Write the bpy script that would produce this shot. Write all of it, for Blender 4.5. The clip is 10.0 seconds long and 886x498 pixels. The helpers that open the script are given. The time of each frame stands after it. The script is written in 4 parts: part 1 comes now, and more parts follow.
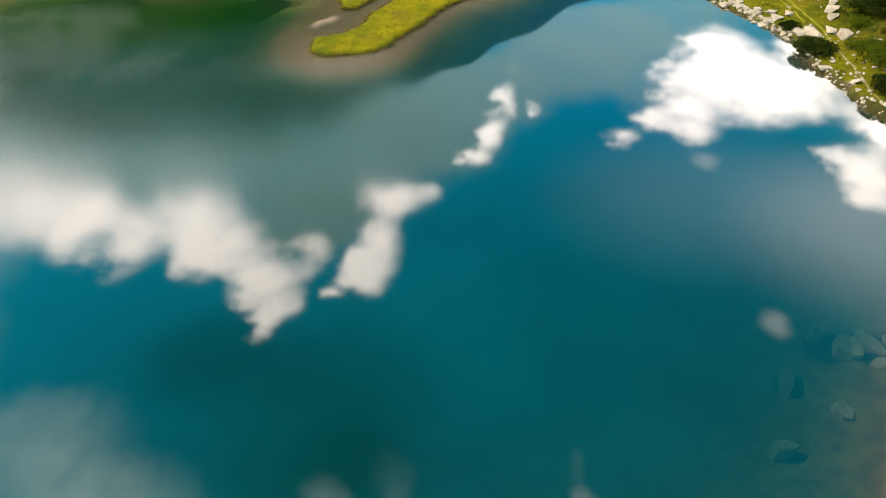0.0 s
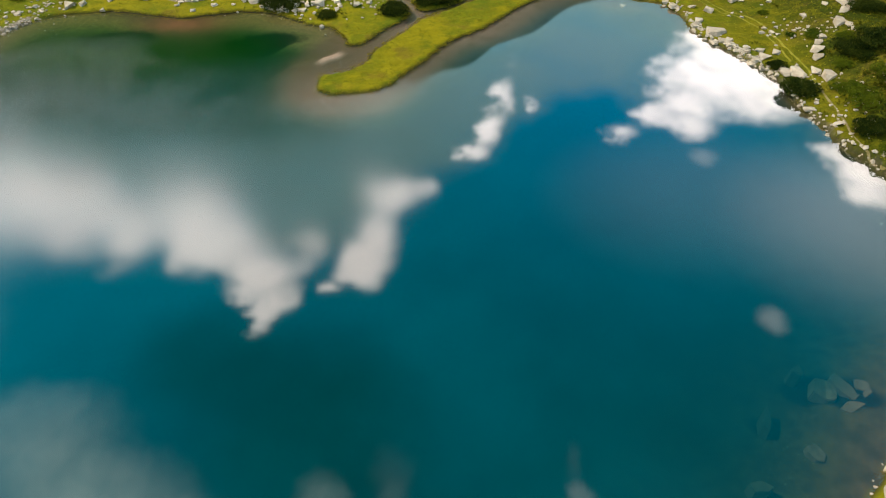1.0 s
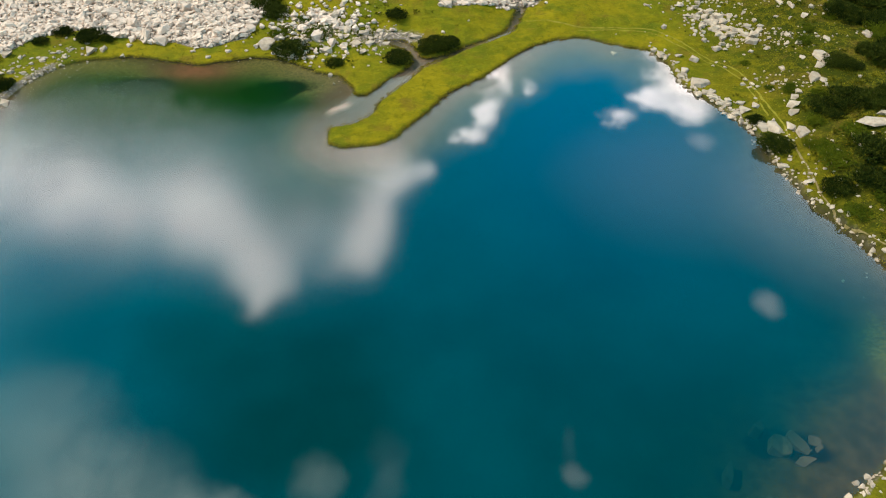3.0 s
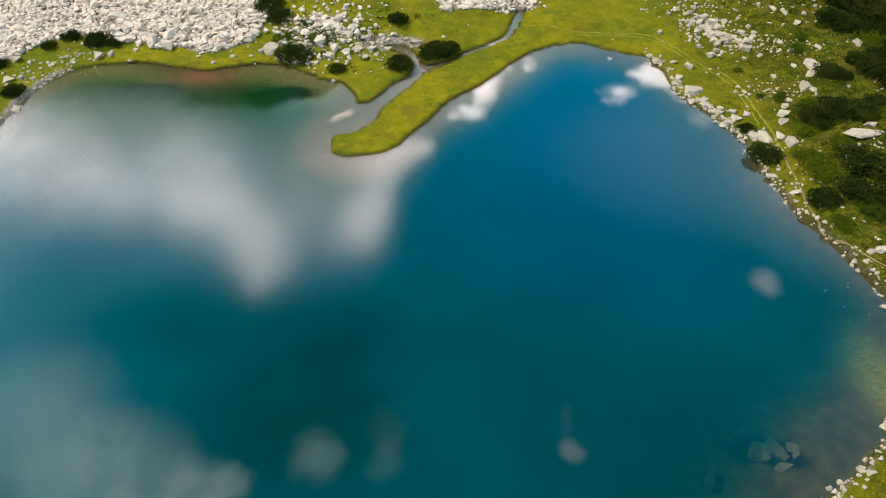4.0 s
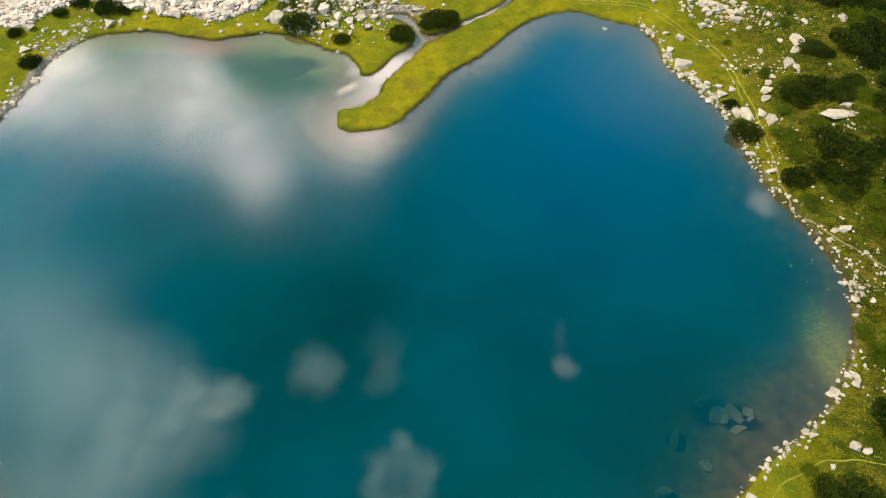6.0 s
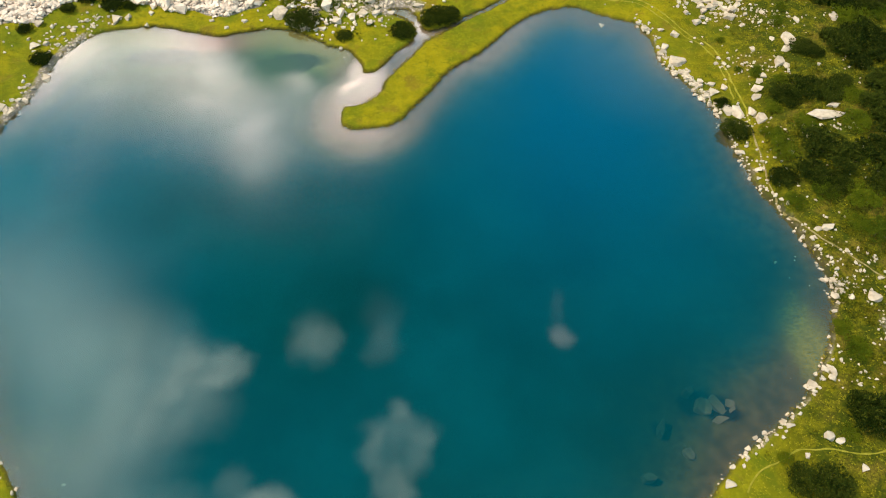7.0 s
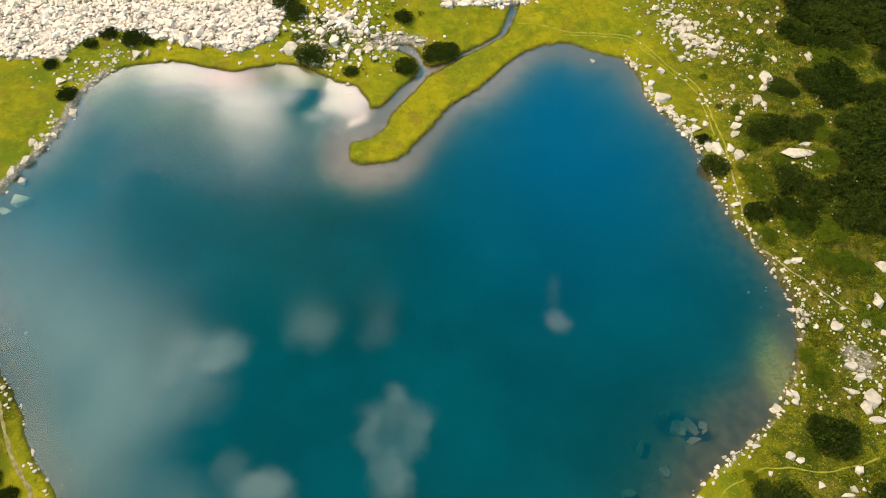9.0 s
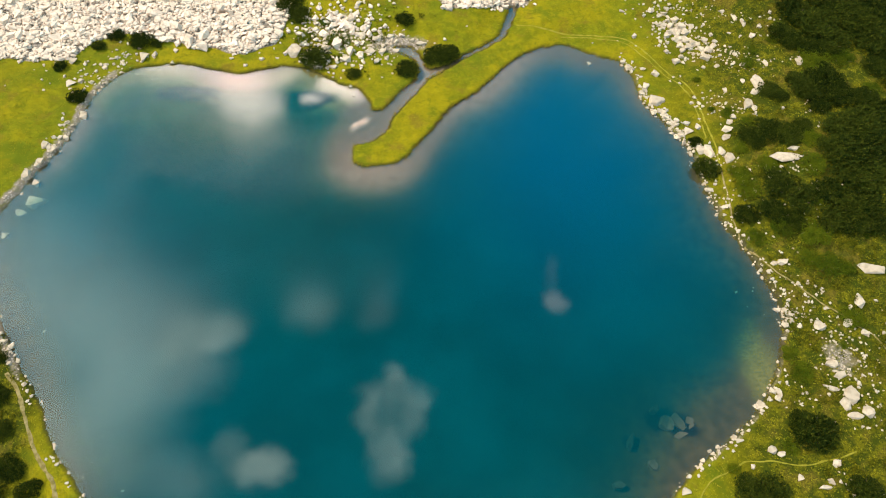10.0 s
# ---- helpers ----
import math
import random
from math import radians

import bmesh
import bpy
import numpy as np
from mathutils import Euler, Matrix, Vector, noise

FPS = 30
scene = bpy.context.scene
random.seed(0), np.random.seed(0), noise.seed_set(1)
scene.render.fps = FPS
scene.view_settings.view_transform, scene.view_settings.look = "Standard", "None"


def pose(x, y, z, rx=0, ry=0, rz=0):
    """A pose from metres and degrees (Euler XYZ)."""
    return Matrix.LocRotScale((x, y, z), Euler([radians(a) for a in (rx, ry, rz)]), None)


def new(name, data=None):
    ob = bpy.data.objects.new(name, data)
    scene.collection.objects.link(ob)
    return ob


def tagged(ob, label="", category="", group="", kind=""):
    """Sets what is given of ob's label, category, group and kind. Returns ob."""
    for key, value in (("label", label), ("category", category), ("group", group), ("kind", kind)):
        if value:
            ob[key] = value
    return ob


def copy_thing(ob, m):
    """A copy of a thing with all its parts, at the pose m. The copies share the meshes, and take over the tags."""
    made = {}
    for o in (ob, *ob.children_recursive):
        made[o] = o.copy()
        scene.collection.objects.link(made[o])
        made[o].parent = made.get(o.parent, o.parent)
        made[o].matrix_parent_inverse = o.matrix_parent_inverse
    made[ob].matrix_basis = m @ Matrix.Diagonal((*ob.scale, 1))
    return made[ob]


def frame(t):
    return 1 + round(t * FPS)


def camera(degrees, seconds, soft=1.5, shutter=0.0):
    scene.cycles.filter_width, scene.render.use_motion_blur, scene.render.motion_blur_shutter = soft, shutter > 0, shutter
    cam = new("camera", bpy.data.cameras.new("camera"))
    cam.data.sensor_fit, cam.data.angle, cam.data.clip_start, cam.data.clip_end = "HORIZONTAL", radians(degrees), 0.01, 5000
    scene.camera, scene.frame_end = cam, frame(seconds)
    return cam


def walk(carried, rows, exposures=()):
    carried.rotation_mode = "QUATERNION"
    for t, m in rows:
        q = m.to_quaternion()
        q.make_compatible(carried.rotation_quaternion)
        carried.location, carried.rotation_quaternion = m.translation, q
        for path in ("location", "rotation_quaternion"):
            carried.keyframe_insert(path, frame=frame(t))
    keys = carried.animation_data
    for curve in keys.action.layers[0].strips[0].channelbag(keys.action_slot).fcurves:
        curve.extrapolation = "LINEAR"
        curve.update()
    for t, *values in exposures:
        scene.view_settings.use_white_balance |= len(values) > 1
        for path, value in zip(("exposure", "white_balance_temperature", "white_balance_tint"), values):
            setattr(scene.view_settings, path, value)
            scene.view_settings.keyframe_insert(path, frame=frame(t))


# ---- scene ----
cam = camera(64.5, 10.0, soft=1.08)
METRES, EYE, TILT, LEAN, TURN = 72.0, 54.5, -43.4, 0.29, 0.0
ROWS = [
    (0.0, 0.0, 0.0, 0.0, 0.0, 0.0, -0.0),
    (0.5, -0.0062, -0.0368, 0.0405, -0.15, -0.17, -0.09),
    (1.0, -0.0076, -0.0708, 0.0814, -0.18, -0.37, -0.15),
    (1.5, -0.0115, -0.105, 0.1206, -0.26, -0.52, -0.2),
    (2.0, -0.0156, -0.1376, 0.1594, -0.34, -0.68, -0.25),
    (2.5, -0.018, -0.1687, 0.1949, -0.4, -1.11, -0.31),
    (4.0, -0.0236, -0.2611, 0.3042, -0.53, -3.59, -0.53),
    (4.5, -0.0274, -0.2925, 0.3427, -0.61, -4.89, -0.6),
    (5.0, -0.0278, -0.3233, 0.3783, -0.61, -6.54, -0.68),
    (5.5, -0.0316, -0.3556, 0.4165, -0.69, -8.38, -0.74),
    (6.0, -0.0342, -0.387, 0.4528, -0.75, -10.16, -0.8),
    (7.5, -0.0473, -0.4832, 0.573, -0.96, -13.04, -0.97),
    (8.0, -0.0507, -0.5149, 0.6121, -1.0, -13.15, -1.03),
    (8.5, -0.0556, -0.5457, 0.6514, -1.08, -13.56, -1.09),
    (9.0, -0.0594, -0.5761, 0.69, -1.13, -13.82, -1.14),
    (9.5, -0.0638, -0.6057, 0.7285, -1.19, -14.04, -1.2),
    (10.0, -0.0676, -0.6368, 0.7668, -1.24, -15.41, -1.25),
]
walk(cam, [(t, pose(0, 0, EYE, TILT, LEAN, TURN) @ pose(METRES * x, METRES * y, METRES * z, 90 + pitch, roll, yaw)) for t, x, y, z, yaw, pitch, roll in ROWS],
     exposures=[(0.0, 0.50, 6550, 10), (0.5, 0.33, 6350, 10), (1.0, 0.25, 6250, 10), (2.5, 0.24, 6100, 10), (4.5, 0.31, 5950, 10), (5.5, 0.46, 6100, 10), (7.5, 0.63, 6500, 11), (10.0, 0.68, 6400, 11)])

# ---- light: high mountain daylight, sun from the west, broken cloud ----
SUN_AZ, SUN_EL = -72.0, 46.0      # degrees from north (+y) towards east, and above the horizon
sun = new("sun", bpy.data.lights.new("sun", "SUN"))
sun.data.energy, sun.data.angle, sun.data.color = 4.3, radians(0.6), (1.0, 0.845, 0.66)
_d = Vector((math.sin(radians(SUN_AZ)) * math.cos(radians(SUN_EL)), math.cos(radians(SUN_AZ)) * math.cos(radians(SUN_EL)), math.sin(radians(SUN_EL))))
sun.matrix_world = Matrix.Translation((-300, 150, 400)) @ _d.to_track_quat("Z", "Y").to_matrix().to_4x4()


class Nodes:
    """A short hand for node trees."""

    def __init__(self, tree):
        self.t = tree
        tree.nodes.clear()

    def put(self, kind, ins=(), **props):
        n = self.t.nodes.new(kind)
        for k, v in props.items():
            setattr(n, k, v)
        for k, v in dict(ins).items():
            s = n.inputs[k]
            if isinstance(v, bpy.types.NodeSocket):
                self.t.links.new(v, s)
            else:
                s.default_value = v
        return n

    def math(self, op, a, b=0.0, c=0.0, clamp=False):
        return self.put("ShaderNodeMath", {0: a, 1: b, 2: c}, operation=op, use_clamp=clamp).outputs[0]

    def vec(self, op, a, b=(0, 0, 0)):
        n = self.put("ShaderNodeVectorMath", {0: a, 1: b}, operation=op)
        return n.outputs["Value" if op in ("LENGTH", "DOT_PRODUCT", "DISTANCE") else "Vector"]

    def ramp(self, x, lo, hi, a=0.0, b=1.0):
        return self.put("ShaderNodeMapRange", {"Value": x, "From Min": lo, "From Max": hi, "To Min": a, "To Max": b}, interpolation_type="SMOOTHSTEP").outputs[0]

    def noise(self, co, scale, detail=4.0, rough=0.55, out="Fac"):
        return self.put("ShaderNodeTexNoise", {"Vector": co, "Scale": scale, "Detail": detail, "Roughness": rough}).outputs[out]

    def mix(self, f, a, b, blend="MIX"):
        n = self.put("ShaderNodeMix", data_type="RGBA", blend_type=blend)
        for s, v in ((n.inputs[0], f), (n.inputs[6], a), (n.inputs[7], b)):
            if isinstance(v, bpy.types.NodeSocket):
                self.t.links.new(v, s)
            else:
                s.default_value = v if isinstance(v, float) else (*v, 1.0)
        return n.outputs[2]

    def attr(self, name):
        return self.put("ShaderNodeAttribute", attribute_name=name).outputs["Fac"]


# The sky: clear deep blue, a grey cumulus bank with sunlit rims over the ridge, and small scattered clouds.
# Each cloud lump: tangent-plane place (east, north, for one unit of height), half sizes and thickness.
WHITE_BANK = [
    (-1.05, 1.21, 0.152, 0.159, 0.8), (-0.91, 1.18, 0.138, 0.145, 0.85), (-0.79, 1.17, 0.112, 0.153, 0.95), (-0.67, 1.07, 0.089, 0.113, 0.95), (-0.57, 1.18, 0.106, 0.125, 1.0), (-0.472, 1.08, 0.107, 0.131, 1.0),
    (-0.36, 0.98, 0.096, 0.095, 1.0), (-0.34, 0.86, 0.04, 0.058, 0.95), (-0.30, 0.896, 0.038, 0.051, 0.8), (-0.272, 1.044, 0.052, 0.064, 0.7), (-0.223, 0.925, 0.026, 0.027, 0.9),
    (-0.162, 0.986, 0.062, 0.067, 1.0), (-0.142, 1.077, 0.057, 0.105, 1.0), (-0.112, 1.226, 0.074, 0.084, 1.0), (-0.042, 1.25, 0.045, 0.049, 0.75),
    (0.068, 1.38, 0.049, 0.051, 1.0), (0.115, 1.49, 0.043, 0.096, 0.95), (0.159, 1.63, 0.039, 0.127, 0.75), (0.191, 1.825, 0.036, 0.147, 0.35), (0.233, 1.586, 0.021, 0.044, 0.55),
]
WHITE_EAST = [
    (0.438, 1.453, 0.059, 0.059, 0.8), (0.546, 1.53, 0.072, 0.078, 0.8), (0.619, 1.48, 0.068, 0.07, 0.9), (0.64, 1.653, 0.121, 0.173, 0.85), (0.804, 1.74, 0.172, 0.263, 1.0), (0.942, 1.71, 0.123, 0.195, 0.95),
    (0.813, 1.94, 0.134, 0.159, 0.7), (1.043, 1.833, 0.081, 0.231, 0.8), (0.975, 1.292, 0.10, 0.15, 1.0), (1.105, 1.475, 0.098, 0.162, 1.0), (0.937, 1.358, 0.053, 0.063, 0.7),
]
VEIL_WEST = [
    (-0.67, 0.618, 0.138, 0.088, 0.30), (-0.62, 0.513, 0.141, 0.10, 0.34), (-0.50, 0.495, 0.123, 0.079, 0.34), (-0.388, 0.462, 0.087, 0.053, 0.42), (-0.318, 0.458, 0.045, 0.036, 0.50), (-0.41, 0.402, 0.101, 0.072, 0.34),
    (-0.506, 0.383, 0.125, 0.097, 0.32), (-0.442, 0.29, 0.095, 0.081, 0.28), (-0.546, 0.266, 0.117, 0.094, 0.24), (-0.364, 0.221, 0.084, 0.045, 0.20), (-0.236, 0.238, 0.037, 0.029, 0.50), (-0.277, 0.275, 0.021, 0.032, 0.22),
    (-0.98, 0.753, 0.149, 0.167, 0.30), (-1.05, 1.05, 0.162, 0.266, 0.40),
]
VEIL_MID = [
    (-0.181, 0.502, 0.036, 0.042, 0.30), (-0.081, 0.502, 0.025, 0.04, 0.08), (-0.05, 0.347, 0.051, 0.025, 0.26), (-0.086, 0.322, 0.021, 0.028, 0.26), (-0.013, 0.322, 0.021, 0.03, 0.24), (-0.051, 0.373, 0.022, 0.017, 0.26), (-0.052, 0.274, 0.033, 0.047, 0.42),
]
SOFT = [(0.612, 0.849, 0.026, 0.028, 0.22), (0.208, 0.512, 0.016, 0.020, 0.17), (0.203, 0.566, 0.012, 0.03, 0.03), (0.95, 1.10, 0.28, 0.25, 0.18), (0.60, 1.22, 0.30, 0.22, 0.05), (-0.08, 0.53, 0.03, 0.05, 0.03),
        (0.62, 1.36, 0.03, 0.03, 0.16)]
GREY = [(-1.09, 1.48, 0.371, 0.279, 0.9), (-0.636, 1.427, 0.334, 0.242, 0.9), (-0.263, 1.448, 0.28, 0.271, 0.9), (-0.285, 1.188, 0.15, 0.156, 0.9), (-0.011, 1.548, 0.175, 0.24, 0.85), (0.096, 1.686, 0.184, 0.207, 0.85),
        (0.347, 1.84, 0.211, 0.199, 0.8), (0.472, 2.014, 0.241, 0.224, 0.8), (0.576, 1.773, 0.142, 0.221, 0.6), (-0.429, 1.605, 0.388, 0.167, 0.8), (0.697, 2.088, 0.212, 0.196, 0.6)]
DIMMED_SKY = [(-0.22, 0.62, 0.20, 0.22, 0.8), (-0.40, 0.78, 0.16, 0.12, 0.7)]     # dimmed patches added to the blue, to darken its mirror image in the lake
SKY_GAIN, CLOUD_LIT, CLOUD_VEIL, CLOUD_GREY = 0.10, (4.4, 3.85, 3.5), (2.7, 3.0, 2.65), (0.48, 0.72, 0.68)
world = bpy.data.worlds.new("mountain_sky")
world.use_nodes = True
scene.world = world
W = Nodes(world.node_tree)
_way = W.put("ShaderNodeTexCoord").outputs["Generated"]
_s = W.put("ShaderNodeSeparateXYZ", {0: _way})
_z = W.math("MAXIMUM", _s.outputs[2], 0.03)
_uv = W.put("ShaderNodeCombineXYZ", {0: W.math("DIVIDE", _s.outputs[0], _z), 1: W.math("DIVIDE", _s.outputs[1], _z)}).outputs[0]


def _warped(amount, scale, detail):
    off = W.vec("SUBTRACT", W.noise(_uv, scale, detail, 0.62, "Color"), (0.5, 0.5, 0.5))
    return W.vec("ADD", _uv, W.vec("MULTIPLY", off, (amount, amount, 0)))


def lumps(rows, at, lo, hi):
    """Overlapping lumps that melt into one another."""
    total = None
    for u, v, ru, rv, k in rows:
        q = W.vec("DIVIDE", W.vec("SUBTRACT", at, (u, v, 0)), (ru, rv, 1))
        f = W.ramp(W.vec("LENGTH", q), hi, lo, 0.0, k)
        total = f if total is None else W.math("SUBTRACT", 1.0, W.math("MULTIPLY", W.math("SUBTRACT", 1.0, total), W.math("SUBTRACT", 1.0, f)))
    return total


_fine, _wide = _warped(0.13, 8.0, 8.0), _warped(0.13, 6.0, 5.0)
_torn = W.math("MULTIPLY", W.math("SUBTRACT", W.noise(_uv, 8.0, 8.0, 0.62), 0.5), 1.5)
_body = lumps(WHITE_BANK + WHITE_EAST, _fine, 0.0, 1.45)
_white = W.ramp(W.math("ADD", _body, W.math("MULTIPLY", _torn, W.ramp(_body, 0.02, 0.4))), 0.16, 1.0)
_soft = lumps(SOFT, _warped(0.05, 14.0, 5.0), 0.2, 1.5)
_streak = W.ramp(W.noise(W.vec("MULTIPLY", _warped(0.25, 3.0, 4.0), (15.0, 5.0, 1.0)), 1.0, 5.0, 0.6), 0.30, 0.66, 0.60, 1.08)
_grey = lumps(GREY, _wide, 0.7, 1.25)
_north = W.ramp(_s.outputs[1], -0.02, 0.12)
# unseen clouds added in the south, to warm the fill light in shadows
_rest = W.math("MULTIPLY", W.ramp(W.noise(_uv, 1.3, 6.0, 0.6), 0.46, 0.62), W.math("SUBTRACT", 1.0, _north))
_blue = W.put("ShaderNodeTexSky", sky_type="NISHITA", sun_disc=False, sun_elevation=radians(SUN_EL), sun_rotation=radians(SUN_AZ), altitude=2200.0, air_density=1.0, dust_density=0.3, ozone_density=2.0)
_tone = W.mix(W.ramp(_s.outputs[2], 0.70, 0.89), tuple(SKY_GAIN * v for v in (0.02, 2.75, 2.35)), tuple(SKY_GAIN * v for v in (0.02, 2.15, 1.88)))
_c = W.mix(1.0, _blue.outputs[0], _tone, "MULTIPLY")
_c = W.mix(lumps(DIMMED_SKY, _warped(0.10, 3.0, 4.0), 0.3, 1.3), _c, W.mix(1.0, _c, (0.3, 0.3, 0.34), "MULTIPLY"))
_c = W.mix(W.math("MAXIMUM", _grey, W.math("MULTIPLY", _rest, 0.5)), _c, CLOUD_GREY)
_c = W.mix(W.math("MULTIPLY", W.math("MINIMUM", W.math("MULTIPLY", lumps(VEIL_WEST + VEIL_MID, _warped(0.11, 6.0, 7.0), 0.28, 1.40), 0.86), 0.46), _streak), _c, CLOUD_VEIL)
_c = W.mix(W.math("MAXIMUM", W.math("MAXIMUM", _white, _soft), W.math("MULTIPLY", _rest, 0.5)), _c, CLOUD_LIT)
W.put("ShaderNodeOutputWorld", {0: W.put("ShaderNodeBackground", {"Color": _c, "Strength": 1.0}).outputs[0]})


# ---- materials ----
def material(name):
    m = bpy.data.materials.new(name)
    m.use_nodes = True
    return m, Nodes(m.node_tree)


def surface(n, color, rough, bump=None, strength=0.5, dist=0.1, extra=()):
    ins = {"Base Color": color, "Roughness": rough, "Specular IOR Level": 0.05, **dict(extra)}
    if bump is not None:
        ins["Normal"] = n.put("ShaderNodeBump", {"Height": bump, "Strength": strength, "Distance": dist}).outputs[0]
    b = n.put("ShaderNodeBsdfPrincipled", ins)
    n.put("ShaderNodeOutputMaterial", {0: b.outputs[0]})


def ground_material():
    m, n = material("alpine_ground")
    co = n.put("ShaderNodeNewGeometry").outputs["Position"]
    big, mid, fine = n.noise(co, 0.07, 5), n.noise(co, 0.45, 6, 0.65), n.noise(co, 2.2, 6, 0.75)
    grass = n.mix(n.ramp(big, 0.38, 0.60), (0.176, 0.146, 0.003), (0.092, 0.102, 0.004))
    grass = n.mix(n.ramp(mid, 0.42, 0.64), grass, n.mix(n.ramp(big, 0.38, 0.60), (0.215, 0.172, 0.004), (0.145, 0.140, 0.004)))
    grass = n.mix(n.ramp(n.noise(co, 0.8, 4, 0.6), 0.52, 0.68, 0.0, 0.75), grass, (0.112, 0.104, 0.004))
    grass = n.mix(n.math("MULTIPLY", n.ramp(fine, 0.48, 0.66), 0.35), grass, (0.090, 0.080, 0.004))
    grass = n.mix(n.ramp(n.noise(co, 0.16, 5, 0.6), 0.54, 0.68, 0.0, 0.7), grass, (0.130, 0.088, 0.010))
    grass = n.mix(n.ramp(n.noise(n.vec("ADD", co, (40, 17, 0)), 0.12, 5, 0.6), 0.54, 0.66, 0.0, 0.75), grass, (0.078, 0.096, 0.004))
    lush = n.mix(n.ramp(mid, 0.40, 0.62), (0.025, 0.034, 0.002), (0.098, 0.086, 0.003))
    lush = n.mix(n.ramp(fine, 0.46, 0.62), lush, (0.022, 0.028, 0.003))
    lush = n.mix(n.ramp(n.noise(co, 0.22, 4), 0.50, 0.66, 0.0, 0.8), lush, n.mix(n.ramp(fine, 0.4, 0.62), (0.120, 0.088, 0.010), (0.052, 0.040, 0.006)))
    c = n.mix(n.math("MULTIPLY", n.attr("lush"), n.ramp(mid, 0.15, 0.45)), grass, lush)
    grit = n.put("ShaderNodeTexVoronoi", {"Vector": co, "Scale": 2.2}).outputs["Distance"]
    gravel = n.mix(n.ramp(grit, 0.1, 0.55), (0.40, 0.33, 0.27), (0.18, 0.145, 0.11))
    c = n.mix(n.ramp(n.math("ADD", n.attr("stony"), n.math("MULTIPLY", n.math("SUBTRACT", mid, 0.5), 0.8)), 0.35, 0.65), c, gravel)
    c = n.mix(n.attr("edge"), c, (0.030, 0.026, 0.012))
    # under water: pinkish-brown silt, with green weed and darker patches
    silt = n.mix(n.ramp(mid, 0.3, 0.7), (0.076, 0.056, 0.020), (0.034, 0.028, 0.011))
    silt = n.mix(n.ramp(fine, 0.50, 0.70, 0.0, 0.8), silt, (0.040, 0.034, 0.026))
    silt = n.mix(n.ramp(n.noise(co, 5.0, 3, 0.6), 0.62, 0.72, 0.0, 0.6), silt, (0.20, 0.165, 0.125))
    weed = n.mix(n.ramp(fine, 0.35, 0.65), (0.180, 0.158, 0.036), (0.075, 0.074, 0.018))
    silt = n.mix(n.ramp(n.math("ADD", n.attr("weed"), n.math("MULTIPLY", n.math("SUBTRACT", mid, 0.5), 0.9)), 0.15, 0.85), silt, weed)
    silt = n.mix(n.math("MULTIPLY", n.attr("sand"), n.ramp(mid, 0.25, 0.55, 0.6, 1.0)), silt, n.mix(fine, (0.25, 0.18, 0.135), (0.165, 0.118, 0.088)))
    silt = n.mix(n.math("MULTIPLY", n.attr("rust"), n.ramp(mid, 0.25, 0.6, 0.5, 1.0)), silt, n.mix(fine, (0.26, 0.11, 0.055), (0.15, 0.066, 0.036)))
    # dark bottom mud, and the shade round the sunken slabs, both as colour
    silt = n.mix(n.ramp(n.math("ADD", n.attr("peat_shade"), n.math("MULTIPLY", n.math("SUBTRACT", mid, 0.5), 0.8)), 0.3, 0.75), silt, (0.010, 0.011, 0.009))
    silt = n.mix(n.attr("mud"), silt, n.mix(mid, (0.50, 0.39, 0.32), (0.28, 0.21, 0.165)))
    c = n.mix(n.attr("bed"), c, silt)
    rock = n.mix(n.ramp(n.noise(co, 0.012, 8, 0.65), 0.42, 0.58), (0.008, 0.030, 0.001), (0.020, 0.042, 0.004))
    c = n.mix(n.attr("far"), c, rock)
    surface(n, c, 0.95, n.math("ADD", fine, mid), 0.5, 0.2)
    return m


def rock_material(name, pale, dark, moss=0.15):
    m, n = material(name)
    g = n.put("ShaderNodeNewGeometry")
    info = n.put("ShaderNodeObjectInfo").outputs["Random"]
    co = g.outputs["Position"]
    tone = n.math("FRACT", n.math("ADD", info, g.outputs["Random Per Island"]))
    a, b = n.noise(co, 0.9, 5, 0.6), n.noise(co, 7.0, 6, 0.7)
    c = n.mix(tone, pale, tuple(0.76 * v for v in pale))
    c = n.mix(n.ramp(a, 0.42, 0.66, 0.0, 0.75), c, dark)
    c = n.mix(n.ramp(b, 0.50, 0.75, 0.0, 0.55), c, tuple(0.55 * v for v in pale))
    c = n.mix(n.math("MULTIPLY", n.ramp(n.noise(co, 2.3, 4), 0.60, 0.72), moss), c, (0.09, 0.10, 0.02))
    surface(n, c, 0.9, n.math("ADD", a, b), 0.35, 0.08)
    return m


def leaf_material(name, a, b, tip):
    m, n = material(name)
    g = n.put("ShaderNodeNewGeometry")
    co = g.outputs["Position"]
    info = n.put("ShaderNodeObjectInfo").outputs["Random"]
    c = n.mix(n.ramp(n.math("ADD", n.noise(co, 0.6, 3), n.math("MULTIPLY", n.math("SUBTRACT", info, 0.5), 0.3)), 0.35, 0.65), a, b)
    c = n.mix(n.ramp(g.outputs["Random Per Island"], 0.72, 1.0, 0.0, 0.8), c, tip)
    surface(n, c, 0.75, extra={"Subsurface Weight": 0.0})
    return m


